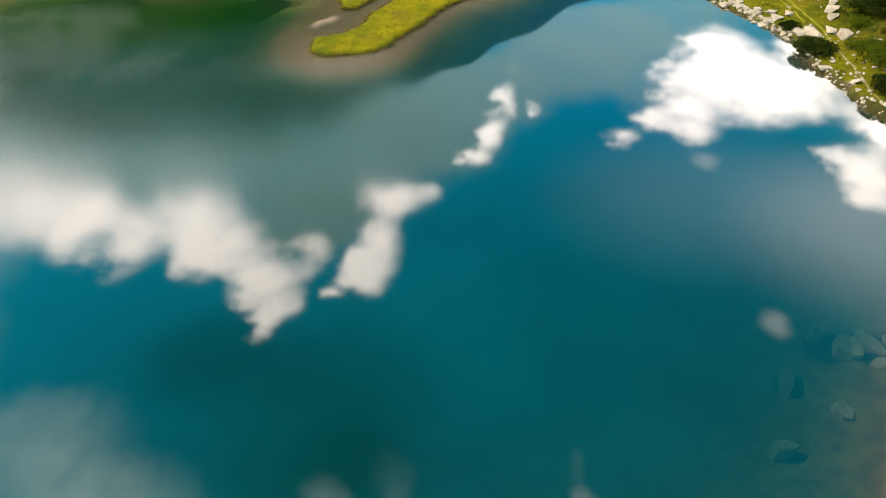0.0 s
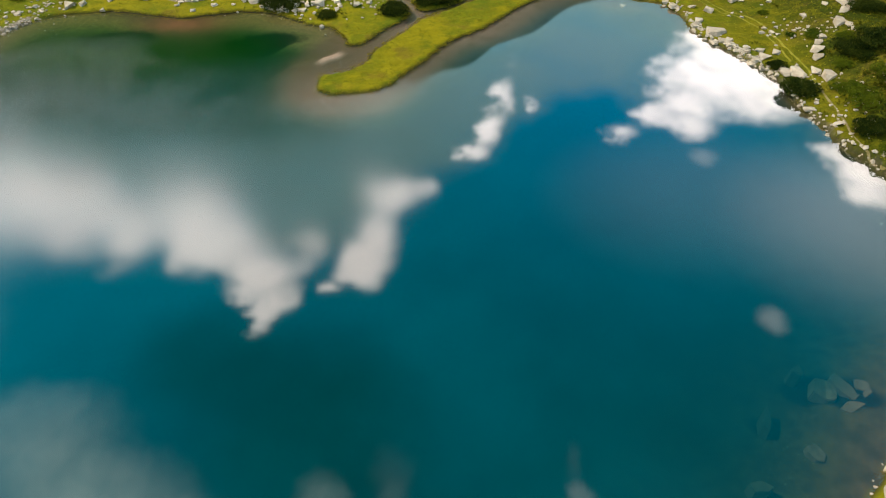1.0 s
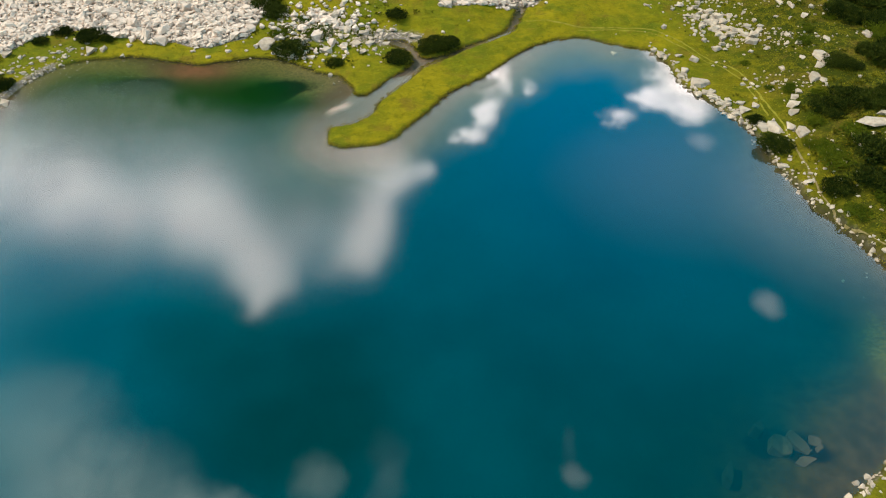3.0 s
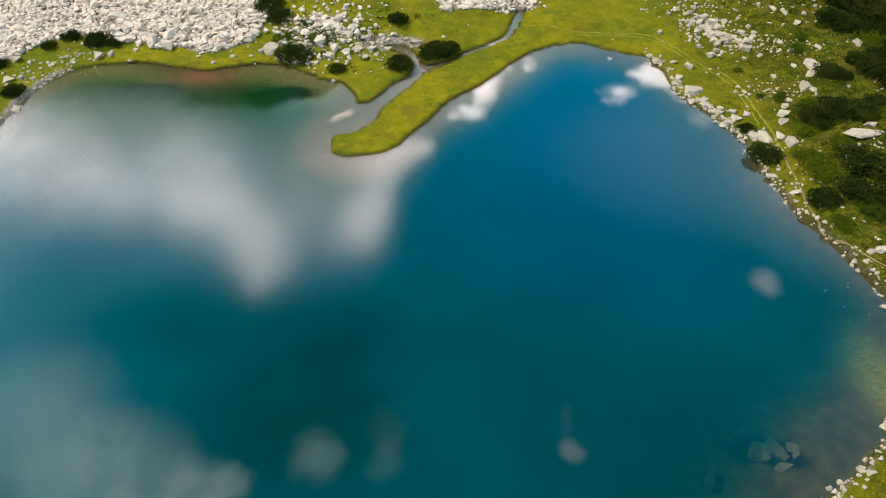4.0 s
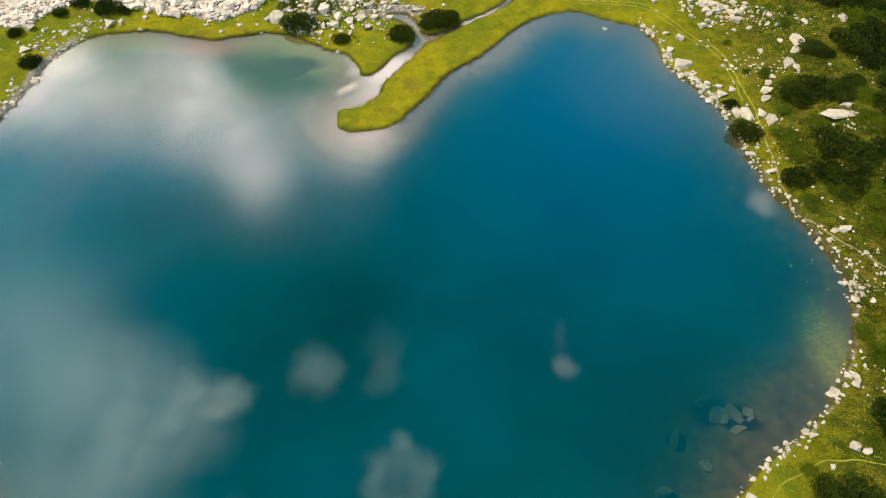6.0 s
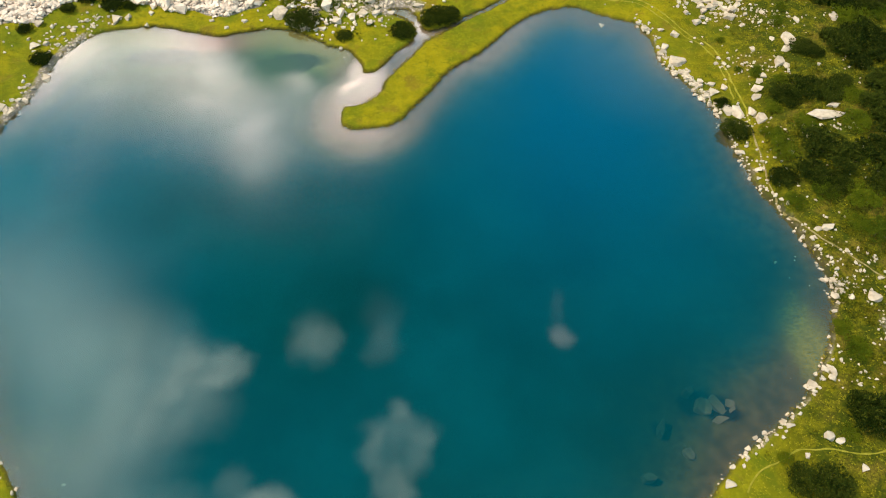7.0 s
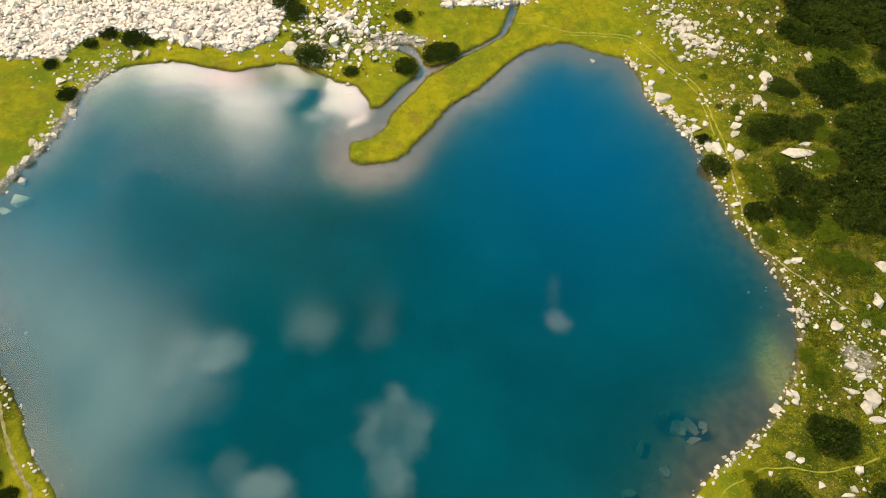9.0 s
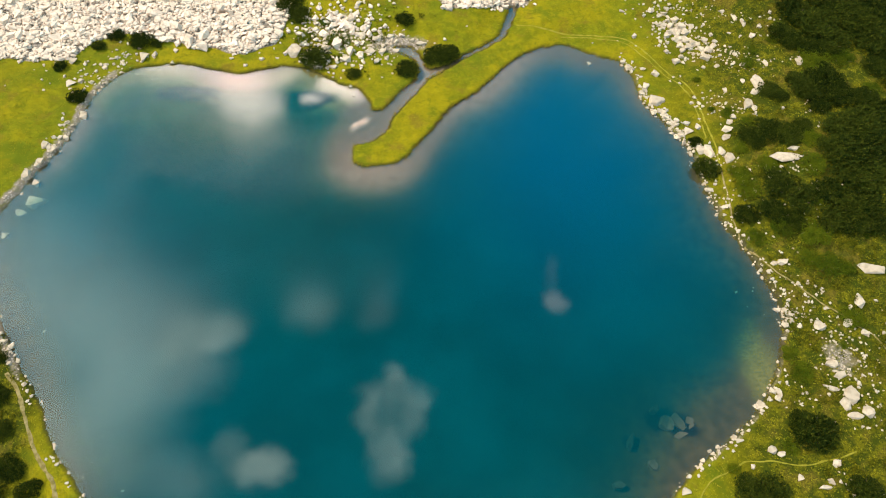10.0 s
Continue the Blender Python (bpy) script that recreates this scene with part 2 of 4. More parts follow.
def water_material():
    m, n = material("lake_water")
    co = n.put("ShaderNodeNewGeometry").outputs["Position"]
    depth, wind = n.attr("depth"), n.attr("wind")
    clear = []
    for k in (0.80, 0.45, 0.52):
        clear.append(n.math("EXPONENT", n.math("MULTIPLY", depth, -k)))
    t = n.put("ShaderNodeCombineColor", {0: clear[0], 1: clear[1], 2: clear[2]}).outputs[0]
    murk = n.math("SUBTRACT", 1.0, n.math("EXPONENT", n.math("MULTIPLY", depth, -0.45)))
    tint = n.mix(n.ramp(n.noise(co, 0.035, 4), 0.35, 0.65), (0.0001, 0.019, 0.0135), (0.0001, 0.032, 0.030))
    tint = n.mix(n.attr("blue"), tint, (0.0001, 0.033, 0.066))
    tint = n.mix(n.attr("green"), tint, (0.0001, 0.024, 0.001))
    body = n.put("ShaderNodeAddShader", {
        0: n.put("ShaderNodeBsdfTransparent", {0: t}).outputs[0],
        1: n.put("ShaderNodeBsdfDiffuse", {0: n.mix(murk, (0, 0, 0), tint)}).outputs[0]}).outputs[0]
    gust = n.math("MULTIPLY", wind, n.ramp(n.noise(co, 0.09, 4), 0.25, 0.55))
    # cat's paws: short separate wavelets on an otherwise flat mirror
    wavelet = n.ramp(n.noise(n.vec("MULTIPLY", co, (1.0, 1.5, 1.0)), 2.7, 3, 0.6), 0.50, 0.72)
    ripple = n.math("MULTIPLY", wavelet, gust)
    bump = n.put("ShaderNodeBump", {"Height": ripple, "Strength": 0.6, "Distance": 0.02}).outputs[0]
    gloss = n.put("ShaderNodeBsdfGlossy", {"Color": (1, 1, 1, 1), "Roughness": n.math("ADD", 0.03, n.math("MULTIPLY", n.attr("haze"), 0.11)), "Normal": bump}).outputs[0]
    fres = n.math("MULTIPLY", n.put("ShaderNodeFresnel", {"IOR": 1.45}).outputs[0], 2.4, clamp=True)
    n.put("ShaderNodeOutputMaterial", {0: n.put("ShaderNodeMixShader", {0: fres, 1: body, 2: gloss}).outputs[0]})
    return m


GROUND, WATER = ground_material(), water_material()
GRANITE = rock_material("pale_granite", (0.48, 0.385, 0.28), (0.27, 0.21, 0.145))
SCREE = rock_material("clean_granite", (0.70, 0.55, 0.42), (0.41, 0.31, 0.235), 0.05)
SUNK_ROCK = rock_material("silted_rock", (0.155, 0.112, 0.075), (0.10, 0.074, 0.05), 0.05)
PINE_LEAF = leaf_material("pine_needles", (0.010, 0.018, 0.001), (0.030, 0.040, 0.003), (0.090, 0.096, 0.008))
SHRUB_LEAF = leaf_material("juniper_leaves", (0.040, 0.062, 0.002), (0.080, 0.098, 0.003), (0.14, 0.145, 0.008))
BLADE = leaf_material("grass_blades", (0.205, 0.172, 0.006), (0.130, 0.132, 0.006), (0.25, 0.205, 0.02))
HEATH_LEAF = leaf_material("heath_leaves", (0.070, 0.072, 0.003), (0.116, 0.104, 0.004), (0.19, 0.155, 0.008))
SEDGE = leaf_material("sedge", (0.26, 0.195, 0.006), (0.17, 0.135, 0.005), (0.40, 0.31, 0.03))
BARK, _n = material("pine_bark")
surface(_n, _n.mix(_n.noise(_n.put("ShaderNodeNewGeometry").outputs["Position"], 9.0), (0.10, 0.07, 0.045), (0.19, 0.14, 0.10)), 0.9)

# ---- the plan, in metres: shore of the lake, going round from the south-west ----
SHORE_WEST = [
    (-52, 18), (-59, 25.5), (-65, 33.3), (-69.4, 38), (-72.8, 43.2), (-76, 48.5), (-80.8, 54), (-84.6, 59.6), (-90.5, 68), (-94.5, 78), (-95.5, 87.5),
    (-93, 94), (-91, 99.5), (-88.4, 105), (-85.8, 113.5), (-84.8, 121), (-81.5, 127.5), (-76, 131.6), (-70, 132.8), (-63.5, 133), (-57, 131.3), (-51.6, 130.4), (-46, 131.6),
    (-40, 133.2), (-34.5, 132.4), (-29.5, 129.5), (-26, 127.4), (-21.5, 125.6), (-19.2, 122.4), (-17.2, 118.8)]
BROOK = [
    (-13.9, 121.7), (-10.7, 126.4), (-8.2, 129.3), (-7.2, 131.8), (-7.8, 134.6), (-9.2, 136.6), (-11.4, 138.0), (-13.6, 139.0), (-13.0, 140.6), (-9.8, 140.4), (-7.4, 138.4), (-6.0, 135.6), (-5.0, 133.4), (-3.1, 133.4),
    (1.3, 135.7), (3.5, 137.6), (8.3, 141.1), (11.8, 143.9), (13.4, 146.0), (14.4, 149.2), (15.6, 153), (16.6, 156), (18.6, 156), (17.2, 151), (15.8, 147.4), (14.6, 144.8), (11.9, 142.4), (8.4, 139.8),
    (3.4, 136.2), (-0.8, 132.4), (-4.3, 130), (-6.1, 127.2), (-9.9, 121.6), (-12.8, 117.0), (-14.6, 112.4), (-18.4, 109.4), (-21.2, 108.5)]
PENINSULA = [
    (-22, 106.5), (-21.6, 103.8), (-19.3, 102.4), (-15.7, 102.7), (-12, 103.7), (-9.8, 105.2), (-6.9, 109.2), (-3.7, 113.5), (-1.2, 117.8), (2, 121.6),
    (6.5, 125.4), (10.8, 130.2), (16, 136.2), (20, 139.3), (25, 141.7), (30.1, 142.4)]
SHORE_EAST = [
    (35.7, 139.7), (40.5, 137.9), (44, 136.2), (46, 131), (46.7, 126.3), (48.1, 121.8), (50.5, 118.8), (52.6, 115.4), (54.2, 112), (56, 108.6), (56.8, 105), (56.9, 101), (58, 96.8),
]
SHORE_SOUTH = [
    (58.8, 92.8), (59.5, 88.9), (61.4, 85), (62.8, 82), (64.7, 77.2), (66, 73.2), (66.9, 69.2), (67, 66), (66.1, 62.2), (64.6, 58), (62.3, 53.4), (59, 48.4), (56.4, 45.2), (53, 42.3),
    (48.5, 39.2), (44.9, 36.7), (41.6, 33.7), (38.5, 30.3), (33, 24.5), (20, 17), (0, 13), (-25, 12.5), (-42, 14)]
TRAIL = [
    (18, 149), (30.2, 145.6), (38.9, 144.8), (46.1, 143.4), (51.1, 138), (54.6, 133.2), (58.1, 129.4), (60.1, 124.8), (60.6, 120.2), (60.9, 114.9), (61.7, 109.8), (61.7, 102.4),
    (61.5, 95.3), (61.8, 87.1), (63.2, 81.4), (67.5, 76), (72.2, 71.5), (76.9, 67.7), (82.5, 63.4), (86, 58), (90, 45)]
SIDE_TRAIL = [(43.5, 30.5), (46, 33.6), (49.3, 35.1), (52.7, 36.8), (56.8, 37.2), (64, 36.5), (74, 39)]


def smooth_line(points, closed, steps=4):
    p = np.array(points, float)
    n = len(p)
    out = []
    for i in range(n if closed else n - 1):
        if closed:
            a, b, c, d = p[i - 1], p[i], p[(i + 1) % n], p[(i + 2) % n]
        else:
            a, b, c, d = p[max(i - 1, 0)], p[i], p[i + 1], p[min(i + 2, n - 1)]
        for k in range(steps):
            t = k / steps
            out.append(0.5 * (2 * b + (c - a) * t + (2 * a - 5 * b + 4 * c - d) * t * t + (3 * b - a - 3 * c + d) * t ** 3))
    return np.array(out)


def ragged(line, amount, scale):
    """Small bights and points along a bank."""
    out = []
    for i, (x, y) in enumerate(line):
        v = noise.noise_vector(Vector((x * scale, y * scale, 3.1)))
        out.append((x + amount * v[0], y + amount * v[1]))
    return np.array(out)


OUTLINE = ragged(ragged(smooth_line(SHORE_WEST + BROOK + PENINSULA + SHORE_EAST + SHORE_SOUTH, True, 7), 0.5, 0.55), 0.3, 1.7)


def to_line(x, y, line, closed):
    """Distance from points to a line."""
    a = line
    b = np.roll(line, -1, 0)
    if not closed:
        a, b = line[:-1], line[1:]
    best = np.full(x.shape, 1e9)
    for (ax, ay), (bx, by) in zip(a, b):
        dx, dy = bx - ax, by - ay
        t = np.clip(((x - ax) * dx + (y - ay) * dy) / (dx * dx + dy * dy + 1e-12), 0, 1)
        best = np.minimum(best, (x - ax - t * dx) ** 2 + (y - ay - t * dy) ** 2)
    return np.sqrt(best)


def inside(x, y, line):
    hits = np.zeros(x.shape, bool)
    for (ax, ay), (bx, by) in zip(line, np.roll(line, -1, 0)):
        if ay != by:
            hits ^= ((ay > y) != (by > y)) & (x < (bx - ax) * (y - ay) / (by - ay) + ax)
    return hits


def shore_distance(x, y):
    """Metres from the water's edge: over land plus, over water minus."""
    x, y = np.asarray(x, float), np.asarray(y, float)
    out = np.full(x.shape, 60.0)
    near = (x > -150) & (x < 120) & (y > -40) & (y < 210)
    d = to_line(x[near], y[near], OUTLINE, True)
    out[near] = np.where(inside(x[near], y[near], OUTLINE), -d, d)
    return out


class Field:
    """The shore distance on an even grid over the basin, read between its points."""

    def __init__(self, x0, y0, x1, y1, step):
        self.x0, self.y0, self.h = x0, y0, step
        xs, ys = np.arange(x0, x1 + step, step), np.arange(y0, y1 + step, step)
        self.d = shore_distance(*np.meshgrid(xs, ys))

    def __call__(self, x, y):
        u, v = (np.asarray(x, float) - self.x0) / self.h, (np.asarray(y, float) - self.y0) / self.h
        i, j = np.clip(u.astype(int), 0, self.d.shape[1] - 2), np.clip(v.astype(int), 0, self.d.shape[0] - 2)
        a, b = np.clip(u - i, 0, 1), np.clip(v - j, 0, 1)
        d = self.d
        return (d[j, i] * (1 - a) + d[j, i + 1] * a) * (1 - b) + (d[j + 1, i] * (1 - a) + d[j + 1, i + 1] * a) * b


def ease(a, b, x):
    t = np.clip((x - a) / (b - a), 0, 1)
    return t * t * (3 - 2 * t)


def spot(x, y, cx, cy, rx, ry):
    return np.exp(-((x - cx) / rx) ** 2 - ((y - cy) / ry) ** 2)


def waves(x, y, scale, seed):
    """Cheap smooth noise over the plan, about -1 to 1."""
    r = np.random.RandomState(seed)
    out = np.zeros(np.shape(x))
    for i in range(7):
        a, k, ph = r.rand() * 6.283, scale * (0.6 + 1.4 * r.rand()), r.rand() * 6.283
        out = out + np.sin((x * np.cos(a) + y * np.sin(a)) * k + ph)
    return out / 3.2


def mud_bar(x, y):
    """A low bar of pale mud, all but awash, in the mouth of the brook."""
    a, b = 0.77 * (x + 20.7) + 0.64 * (y - 115.2), -0.64 * (x + 20.7) + 0.77 * (y - 115.2)
    return np.exp(-(a / 2.6) ** 4 - ((b + 0.15 * np.sin(a * 1.7)) / 0.95) ** 4)


def height(x, y, d):
    """Height of the ground: meadow and slopes above the lake, its bed below."""
    x, y, d = (np.asarray(v, float) for v in (x, y, d))
    land = 0.48 + 6.5 * ease(56, 80, x) * ease(60, 105, y) + 0.10 * np.maximum(0, np.minimum(y, 260) - 134) * ease(0.5, 9, d) + 0.05 * np.maximum(0, -88 - x)
    land = land + (0.16 * waves(x, y, 0.35, 1) + 0.10 * waves(x, y, 1.1, 2) + 0.6 * waves(x, y, 0.09, 3) * ease(12, 40, d)) * ease(0.5, 6, d)
    land = land * ease(-0.08, 0.5, d)
    # mountains round the basin
    dx, dy = x, y - 75
    r, az = np.hypot(dx, dy), np.degrees(np.arctan2(dx, dy))
    top = 233 + 308 * np.exp(-((az + 15) / 28) ** 2) + 45 * np.exp(-((az + 31) / 11) ** 2) + 14 * np.sin(az * 0.21 + 0.4) + 8 * np.sin(az * 0.37 + 1)
    land = land + top * ease(210, 950, r) * (1 + 0.06 * waves(x, y, 0.012, 5) + 0.02 * waves(x, y, 0.05, 6))
    shelf = 0.9 + 7 * spot(x, y, 50, 44, 14, 14) + 2.5 * spot(x, y, 61, 57, 6, 9) + 6 * spot(x, y, -16, 99, 14, 11) + 3.2 * spot(x, y, 12, 128, 22, 16) + 3.6 * spot(x, y, 35, 138, 14, 12)
    shelf = shelf + 4.5 * spot(x, y, -82, 55, 18, 34) + 2.8 * spot(x, y, -83, 116, 12, 18) + 5.5 * spot(x, y, -56, 130, 24, 9) + 5 * spot(x, y, -28, 127, 9, 7) + 9 * spot(x, y, -18, 114, 12, 12)
    w = np.maximum(-d, 0)
    depth = 0.16 * ease(0, 0.6, w) + 0.055 * w + 0.46 * 1.3 * np.log1p(np.exp(np.minimum((w - shelf) / 1.3, 40.0))) * ease(0, 2.0, w)
    depth = depth * (1 - 0.85 * mud_bar(x, y))
    # first hollow deepens the dark shade beside the sunken slabs; second is a weedy deep
    depth = depth + 1.9 * spot(x, y, 39.4, 46.6, 2.6, 2.6) + 1.3 * spot(x, y, -34.5, 123, 7, 2)
    depth = 9.0 * (1 - np.exp(-depth / 9.0)) * (1 + 0.10 * waves(x, y, 0.25, 8) * ease(1, 4, w))
    return np.where(d >= 0, land, -depth)


SHORE = Field(-140, -20, 140, 200, 0.4)


def ground_at(x, y):
    d = SHORE(np.array([x]), np.array([y]))
    return float(height(np.array([x]), np.array([y]), d)[0])


def mesh_from(name, verts, faces, mat, smooth=False):
    me = bpy.data.meshes.new(name)
    verts, faces = np.asarray(verts, np.float32), np.asarray(faces, np.int32)
    me.vertices.add(len(verts))
    me.vertices.foreach_set("co", verts.ravel())
    k = faces.shape[1]
    me.loops.add(faces.size)
    me.loops.foreach_set("vertex_index", faces.ravel())
    me.polygons.add(len(faces))
    me.polygons.foreach_set("loop_start", np.arange(len(faces), dtype=np.int32) * k)
    me.polygons.foreach_set("use_smooth", np.full(len(faces), smooth))
    me.update(calc_edges=True)
    me.materials.append(mat)
    return me


def put_attr(me, name, values):
    a = me.attributes.new(name, "FLOAT", "POINT")
    a.data.foreach_set("value", np.asarray(values, np.float32).ravel())


def axis(lo, hi, step, far, grow=1.22):
    mid = list(np.arange(lo, hi + 1e-6, step))
    s, up, down = step, [], []
    a, b = hi, lo
    while a < far or b > -far:
        s *= grow
        a, b = a + s, b - s
        up.append(a), down.append(b)
    return np.array(down[::-1] + mid + up)


def grid_faces(nx, ny):
    i = np.arange(nx * ny).reshape(ny, nx)
    return np.stack([i[:-1, :-1], i[:-1, 1:], i[1:, 1:], i[1:, :-1]], -1).reshape(-1, 4)


def build_ground():
    xs, ys = axis(-118, 112, 0.55, 2600), axis(12, 166, 0.55, 2600)
    X, Y = np.meshgrid(xs, ys)
    D = shore_distance(X, Y)
    # draw the nearest row of points onto the water's edge, so that the bank runs smoothly
    gy, gx = np.gradient(D, ys, xs)
    g = np.hypot(gx, gy) + 1e-6
    near = (np.abs(D) < 0.27) & (g > 0.5)
    X, Y = X - np.where(near, D * gx / g, 0), Y - np.where(near, D * gy / g, 0)
    D = np.where(near, 0.0, D)
    Z = height(X, Y, D)
    me = mesh_from("ground", np.stack([X, Y, Z], -1).reshape(-1, 3), grid_faces(len(xs), len(ys)), GROUND, True)
    far = ease(150, 400, np.hypot(X, Y - 75))
    put_attr(me, "far", far)
    put_attr(me, "bed", ease(-0.02, 0.25, -D))
    banked = np.clip(spot(X, Y, 5, 125, 32, 26) + spot(X, Y, -50, 132, 26, 6), 0, 1)
    cut = ease(54, 58, X) * ease(40, 60, Y)                                                     # the steep peaty bank on the east side
    put_attr(me, "edge", (1 - ease(0.06 + 0.2 * cut, 0.42 + 0.5 * cut, D)) * (D > -0.5) * np.clip(banked * 1.5, 0.75, 1) * (1 - 0.85 * (1 - ease(-81, -76, X)) * ease(84, 92, Y)))
    put_attr(me, "lush", np.clip(0.5 * spot(X, Y, -84, 40, 8, 20) + 0.45 * spot(X, Y, 58, 38, 14, 14) + 0.55 * ease(46, 60, X) + 0.45 * ease(60, 68, X) + (1 - ease(-80, -70, X)) * (1 - ease(60, 80, Y)), 0, 1))
    put_attr(me, "stony", stony(X, Y, D))
    weed = 0.9 * spot(X, Y, 60, 55.5, 4.2, 11) + 1.4 * spot(X, Y, -74, 125, 15, 9) + 1.4 * spot(X, Y, -37, 129, 9, 4) + 1.4 * spot(X, Y, -28, 125, 6, 5) + 0.4 * spot(X, Y, -60, 45, 20, 30)
    put_attr(me, "sand", np.clip(0.9 * spot(X, Y, 8, 124, 34, 22) + 0.8 * spot(X, Y, -16, 100, 12, 9) + spot(X, Y, 4, 139, 14, 12) + 0.8 * spot(X, Y, -86, 108, 7, 18), 0, 1))
    put_attr(me, "weed", np.clip(weed, 0, 1))
    # first three spots paint shade round the sunken slabs; the rest are dark bottom
    put_attr(me, "peat_shade", np.clip(1.3 * spot(X, Y, 40.0, 45.9, 2.8, 2.5) + 1.1 * spot(X, Y, 43.6, 43.4, 2.5, 2.2) + 0.8 * spot(X, Y, 33.3, 41.5, 1.2, 2.2) + 1.3 * spot(X, Y, -34.5, 123.6, 8, 2.4) + 1.2 * spot(X, Y, -63, 125, 9, 2.0), 0, 1))
    put_attr(me, "mud", mud_bar(X, Y))
    put_attr(me, "rust", np.clip(1.2 * spot(X, Y, -51, 127, 8, 4.5), 0, 1))
    ob = new("ground", me)
    tagged(ob, "yellow-green alpine meadow and lake bed ringed by mountains", "ground", kind="structure")
    return ob


def trail_mark(x, y):
    out = np.zeros(np.shape(x))
    ok = (np.abs(x) < 118) & (y > 10) & (y < 166)
    for line, half_width, k in ((TRAIL, 0.34, 0.42), (SIDE_TRAIL, 0.32, 0.35)):
        d = to_line(x[ok], y[ok], smooth_line(line, False, 6), False)
        out[ok] = np.maximum(out[ok], k * (1 - ease(half_width * 0.4, half_width * 1.4, d)))
    twin = smooth_line([(px - 1.6, py - 1.4) for px, py in TRAIL[3:10]], False, 6)
    d = to_line(x[ok], y[ok], twin, False)
    out[ok] = np.maximum(out[ok], 0.45 * (1 - ease(0.15, 0.6, d)))
    return out


def path_material(name, a, b):
    m, n = material(name)
    co = n.put("ShaderNodeNewGeometry").outputs["Position"]
    surface(n, n.mix(n.ramp(n.noise(co, 1.2, 5), 0.35, 0.65), a, b), 0.95, n.noise(co, 6.0), 0.3, 0.05)
    return m


TRODDEN = path_material("trodden_earth", (0.22, 0.17, 0.075), (0.13, 0.10, 0.03))
FADED = path_material("trampled_grass", (0.215, 0.182, 0.022), (0.150, 0.134, 0.010))


def path_strip(name, points, width, label, mat):
    """A narrow trodden path that follows the ground."""
    line = smooth_line(points, False, 14)
    t = np.gradient(line, axis=0)
    t /= np.linalg.norm(t, axis=1)[:, None]
    side = np.stack([-t[:, 1], t[:, 0]], 1)
    w = width * (0.75 + 0.5 * np.array([noise.noise(Vector((x * 0.8, y * 0.8, 1.0))) for x, y in line]))[:, None]
    mid = line + 0.25 * side * np.array([noise.noise(Vector((x * 0.35, y * 0.35, 5.0))) for x, y in line])[:, None]
    rows = [mid + side * w * k for k in (-0.5, -0.2, 0.2, 0.5)]
    V = []
    for k, r in enumerate(rows):
        z = height(r[:, 0], r[:, 1], SHORE(r[:, 0], r[:, 1])) + (0.015 if k in (0, 3) else 0.05)
        V.append(np.column_stack([r, z]))
    n = len(line)
    ob = new(name, mesh_from(name, np.concatenate(V), grid_faces(n, 4), mat, True))
    return tagged(ob, label, "path", kind="structure")


def in_scree(x, y):
    """How much a place belongs to the block field in the north-west: 0 to 1."""
    front = np.interp(x, [-130, -108, -93, -88, -80, -68.7, -50.3, -43, -40], [131, 131.5, 131.8, 139, 141, 138.5, 135.5, 139, 150]) + 0.7 * waves(x, y, 0.5, 11)
    west = ease(0, 1.6, y - front) * (1 - ease(-42, -38.5, x))
    gap = spot(x, y, -28, 144, 9, 10) * 0.55
    north = ease(0, 2.5, y - np.interp(x, [-3, 3, 12, 20], [153, 151.5, 153, 155])) * ease(-4, 0, x) * (1 - ease(19, 24, x))
    return np.clip(np.maximum(np.maximum(west, gap), north), 0, 1)


def stony(x, y, d):
    s = in_scree(x, y)
    s = np.maximum(s, 0.95 * spot(x, y, -12.5, 141, 8, 4))                                   # gravel by the brook
    s = np.maximum(s, 0.6 * spot(x, y, 76, 57, 5, 5))
    east = ease(40, 48, x) * (1 - ease(0.3, 2.0, d)) * 0.45
    west = (1 - ease(-82, -77, x)) * (1 - ease(0.8, 3.2, d)) * 0.62
    return np.where(d > -0.2, np.maximum(np.maximum(s, east), west), 0)


def build_water():
    xs, ys = np.arange(-98, 70, 0.8), np.arange(10, 158, 0.8)
    X, Y = np.meshgrid(xs, ys)
    D = SHORE(X, Y)
    Z = height(X, Y, np.minimum(D, -0.001))
    f = grid_faces(len(xs), len(ys))
    f = f[D.ravel()[f].min(1) < 0.4]
    used, inv = np.unique(f, return_inverse=True)
    P = np.stack([X, Y, 0 * X], -1).reshape(-1, 3)[used]
    me = mesh_from("lake_water", P, inv.reshape(-1, 4), WATER, True)
    put_attr(me, "depth", np.maximum(-Z, 0).ravel()[used])
    wind = np.clip(1.0 * spot(X, Y, -63, 117, 17, 8) + 0.75 * spot(X, Y, -52, 102, 32, 10) + 0.6 * spot(X, Y, -72, 80, 10, 18) + 0.6 * spot(X, Y, -20, 97, 9, 6) - 0.08, 0, 1)
    haze = np.clip(ease(54, 80, Y) * (1 - 0.9 * ease(108, 121, Y)) * (1 - ease(-20, 4, X)) + 0.6 * (1 - ease(-62, -40, X)), 0, 1)
    put_attr(me, "green", np.clip(1.3 * spot(X, Y, -56, 120, 34, 14), 0, 1).ravel()[used])
    put_attr(me, "blue", np.clip(1.1 * spot(X, Y, 30, 116, 32, 42), 0, 1).ravel()[used])
    put_attr(me, "wind", wind.ravel()[used])
    put_attr(me, "haze", haze.ravel()[used])
    ob = new("lake_water", me)
    ob.visible_shadow = False
    return tagged(ob, "still teal mountain lake water mirroring the clouds", "lake", kind="structure")


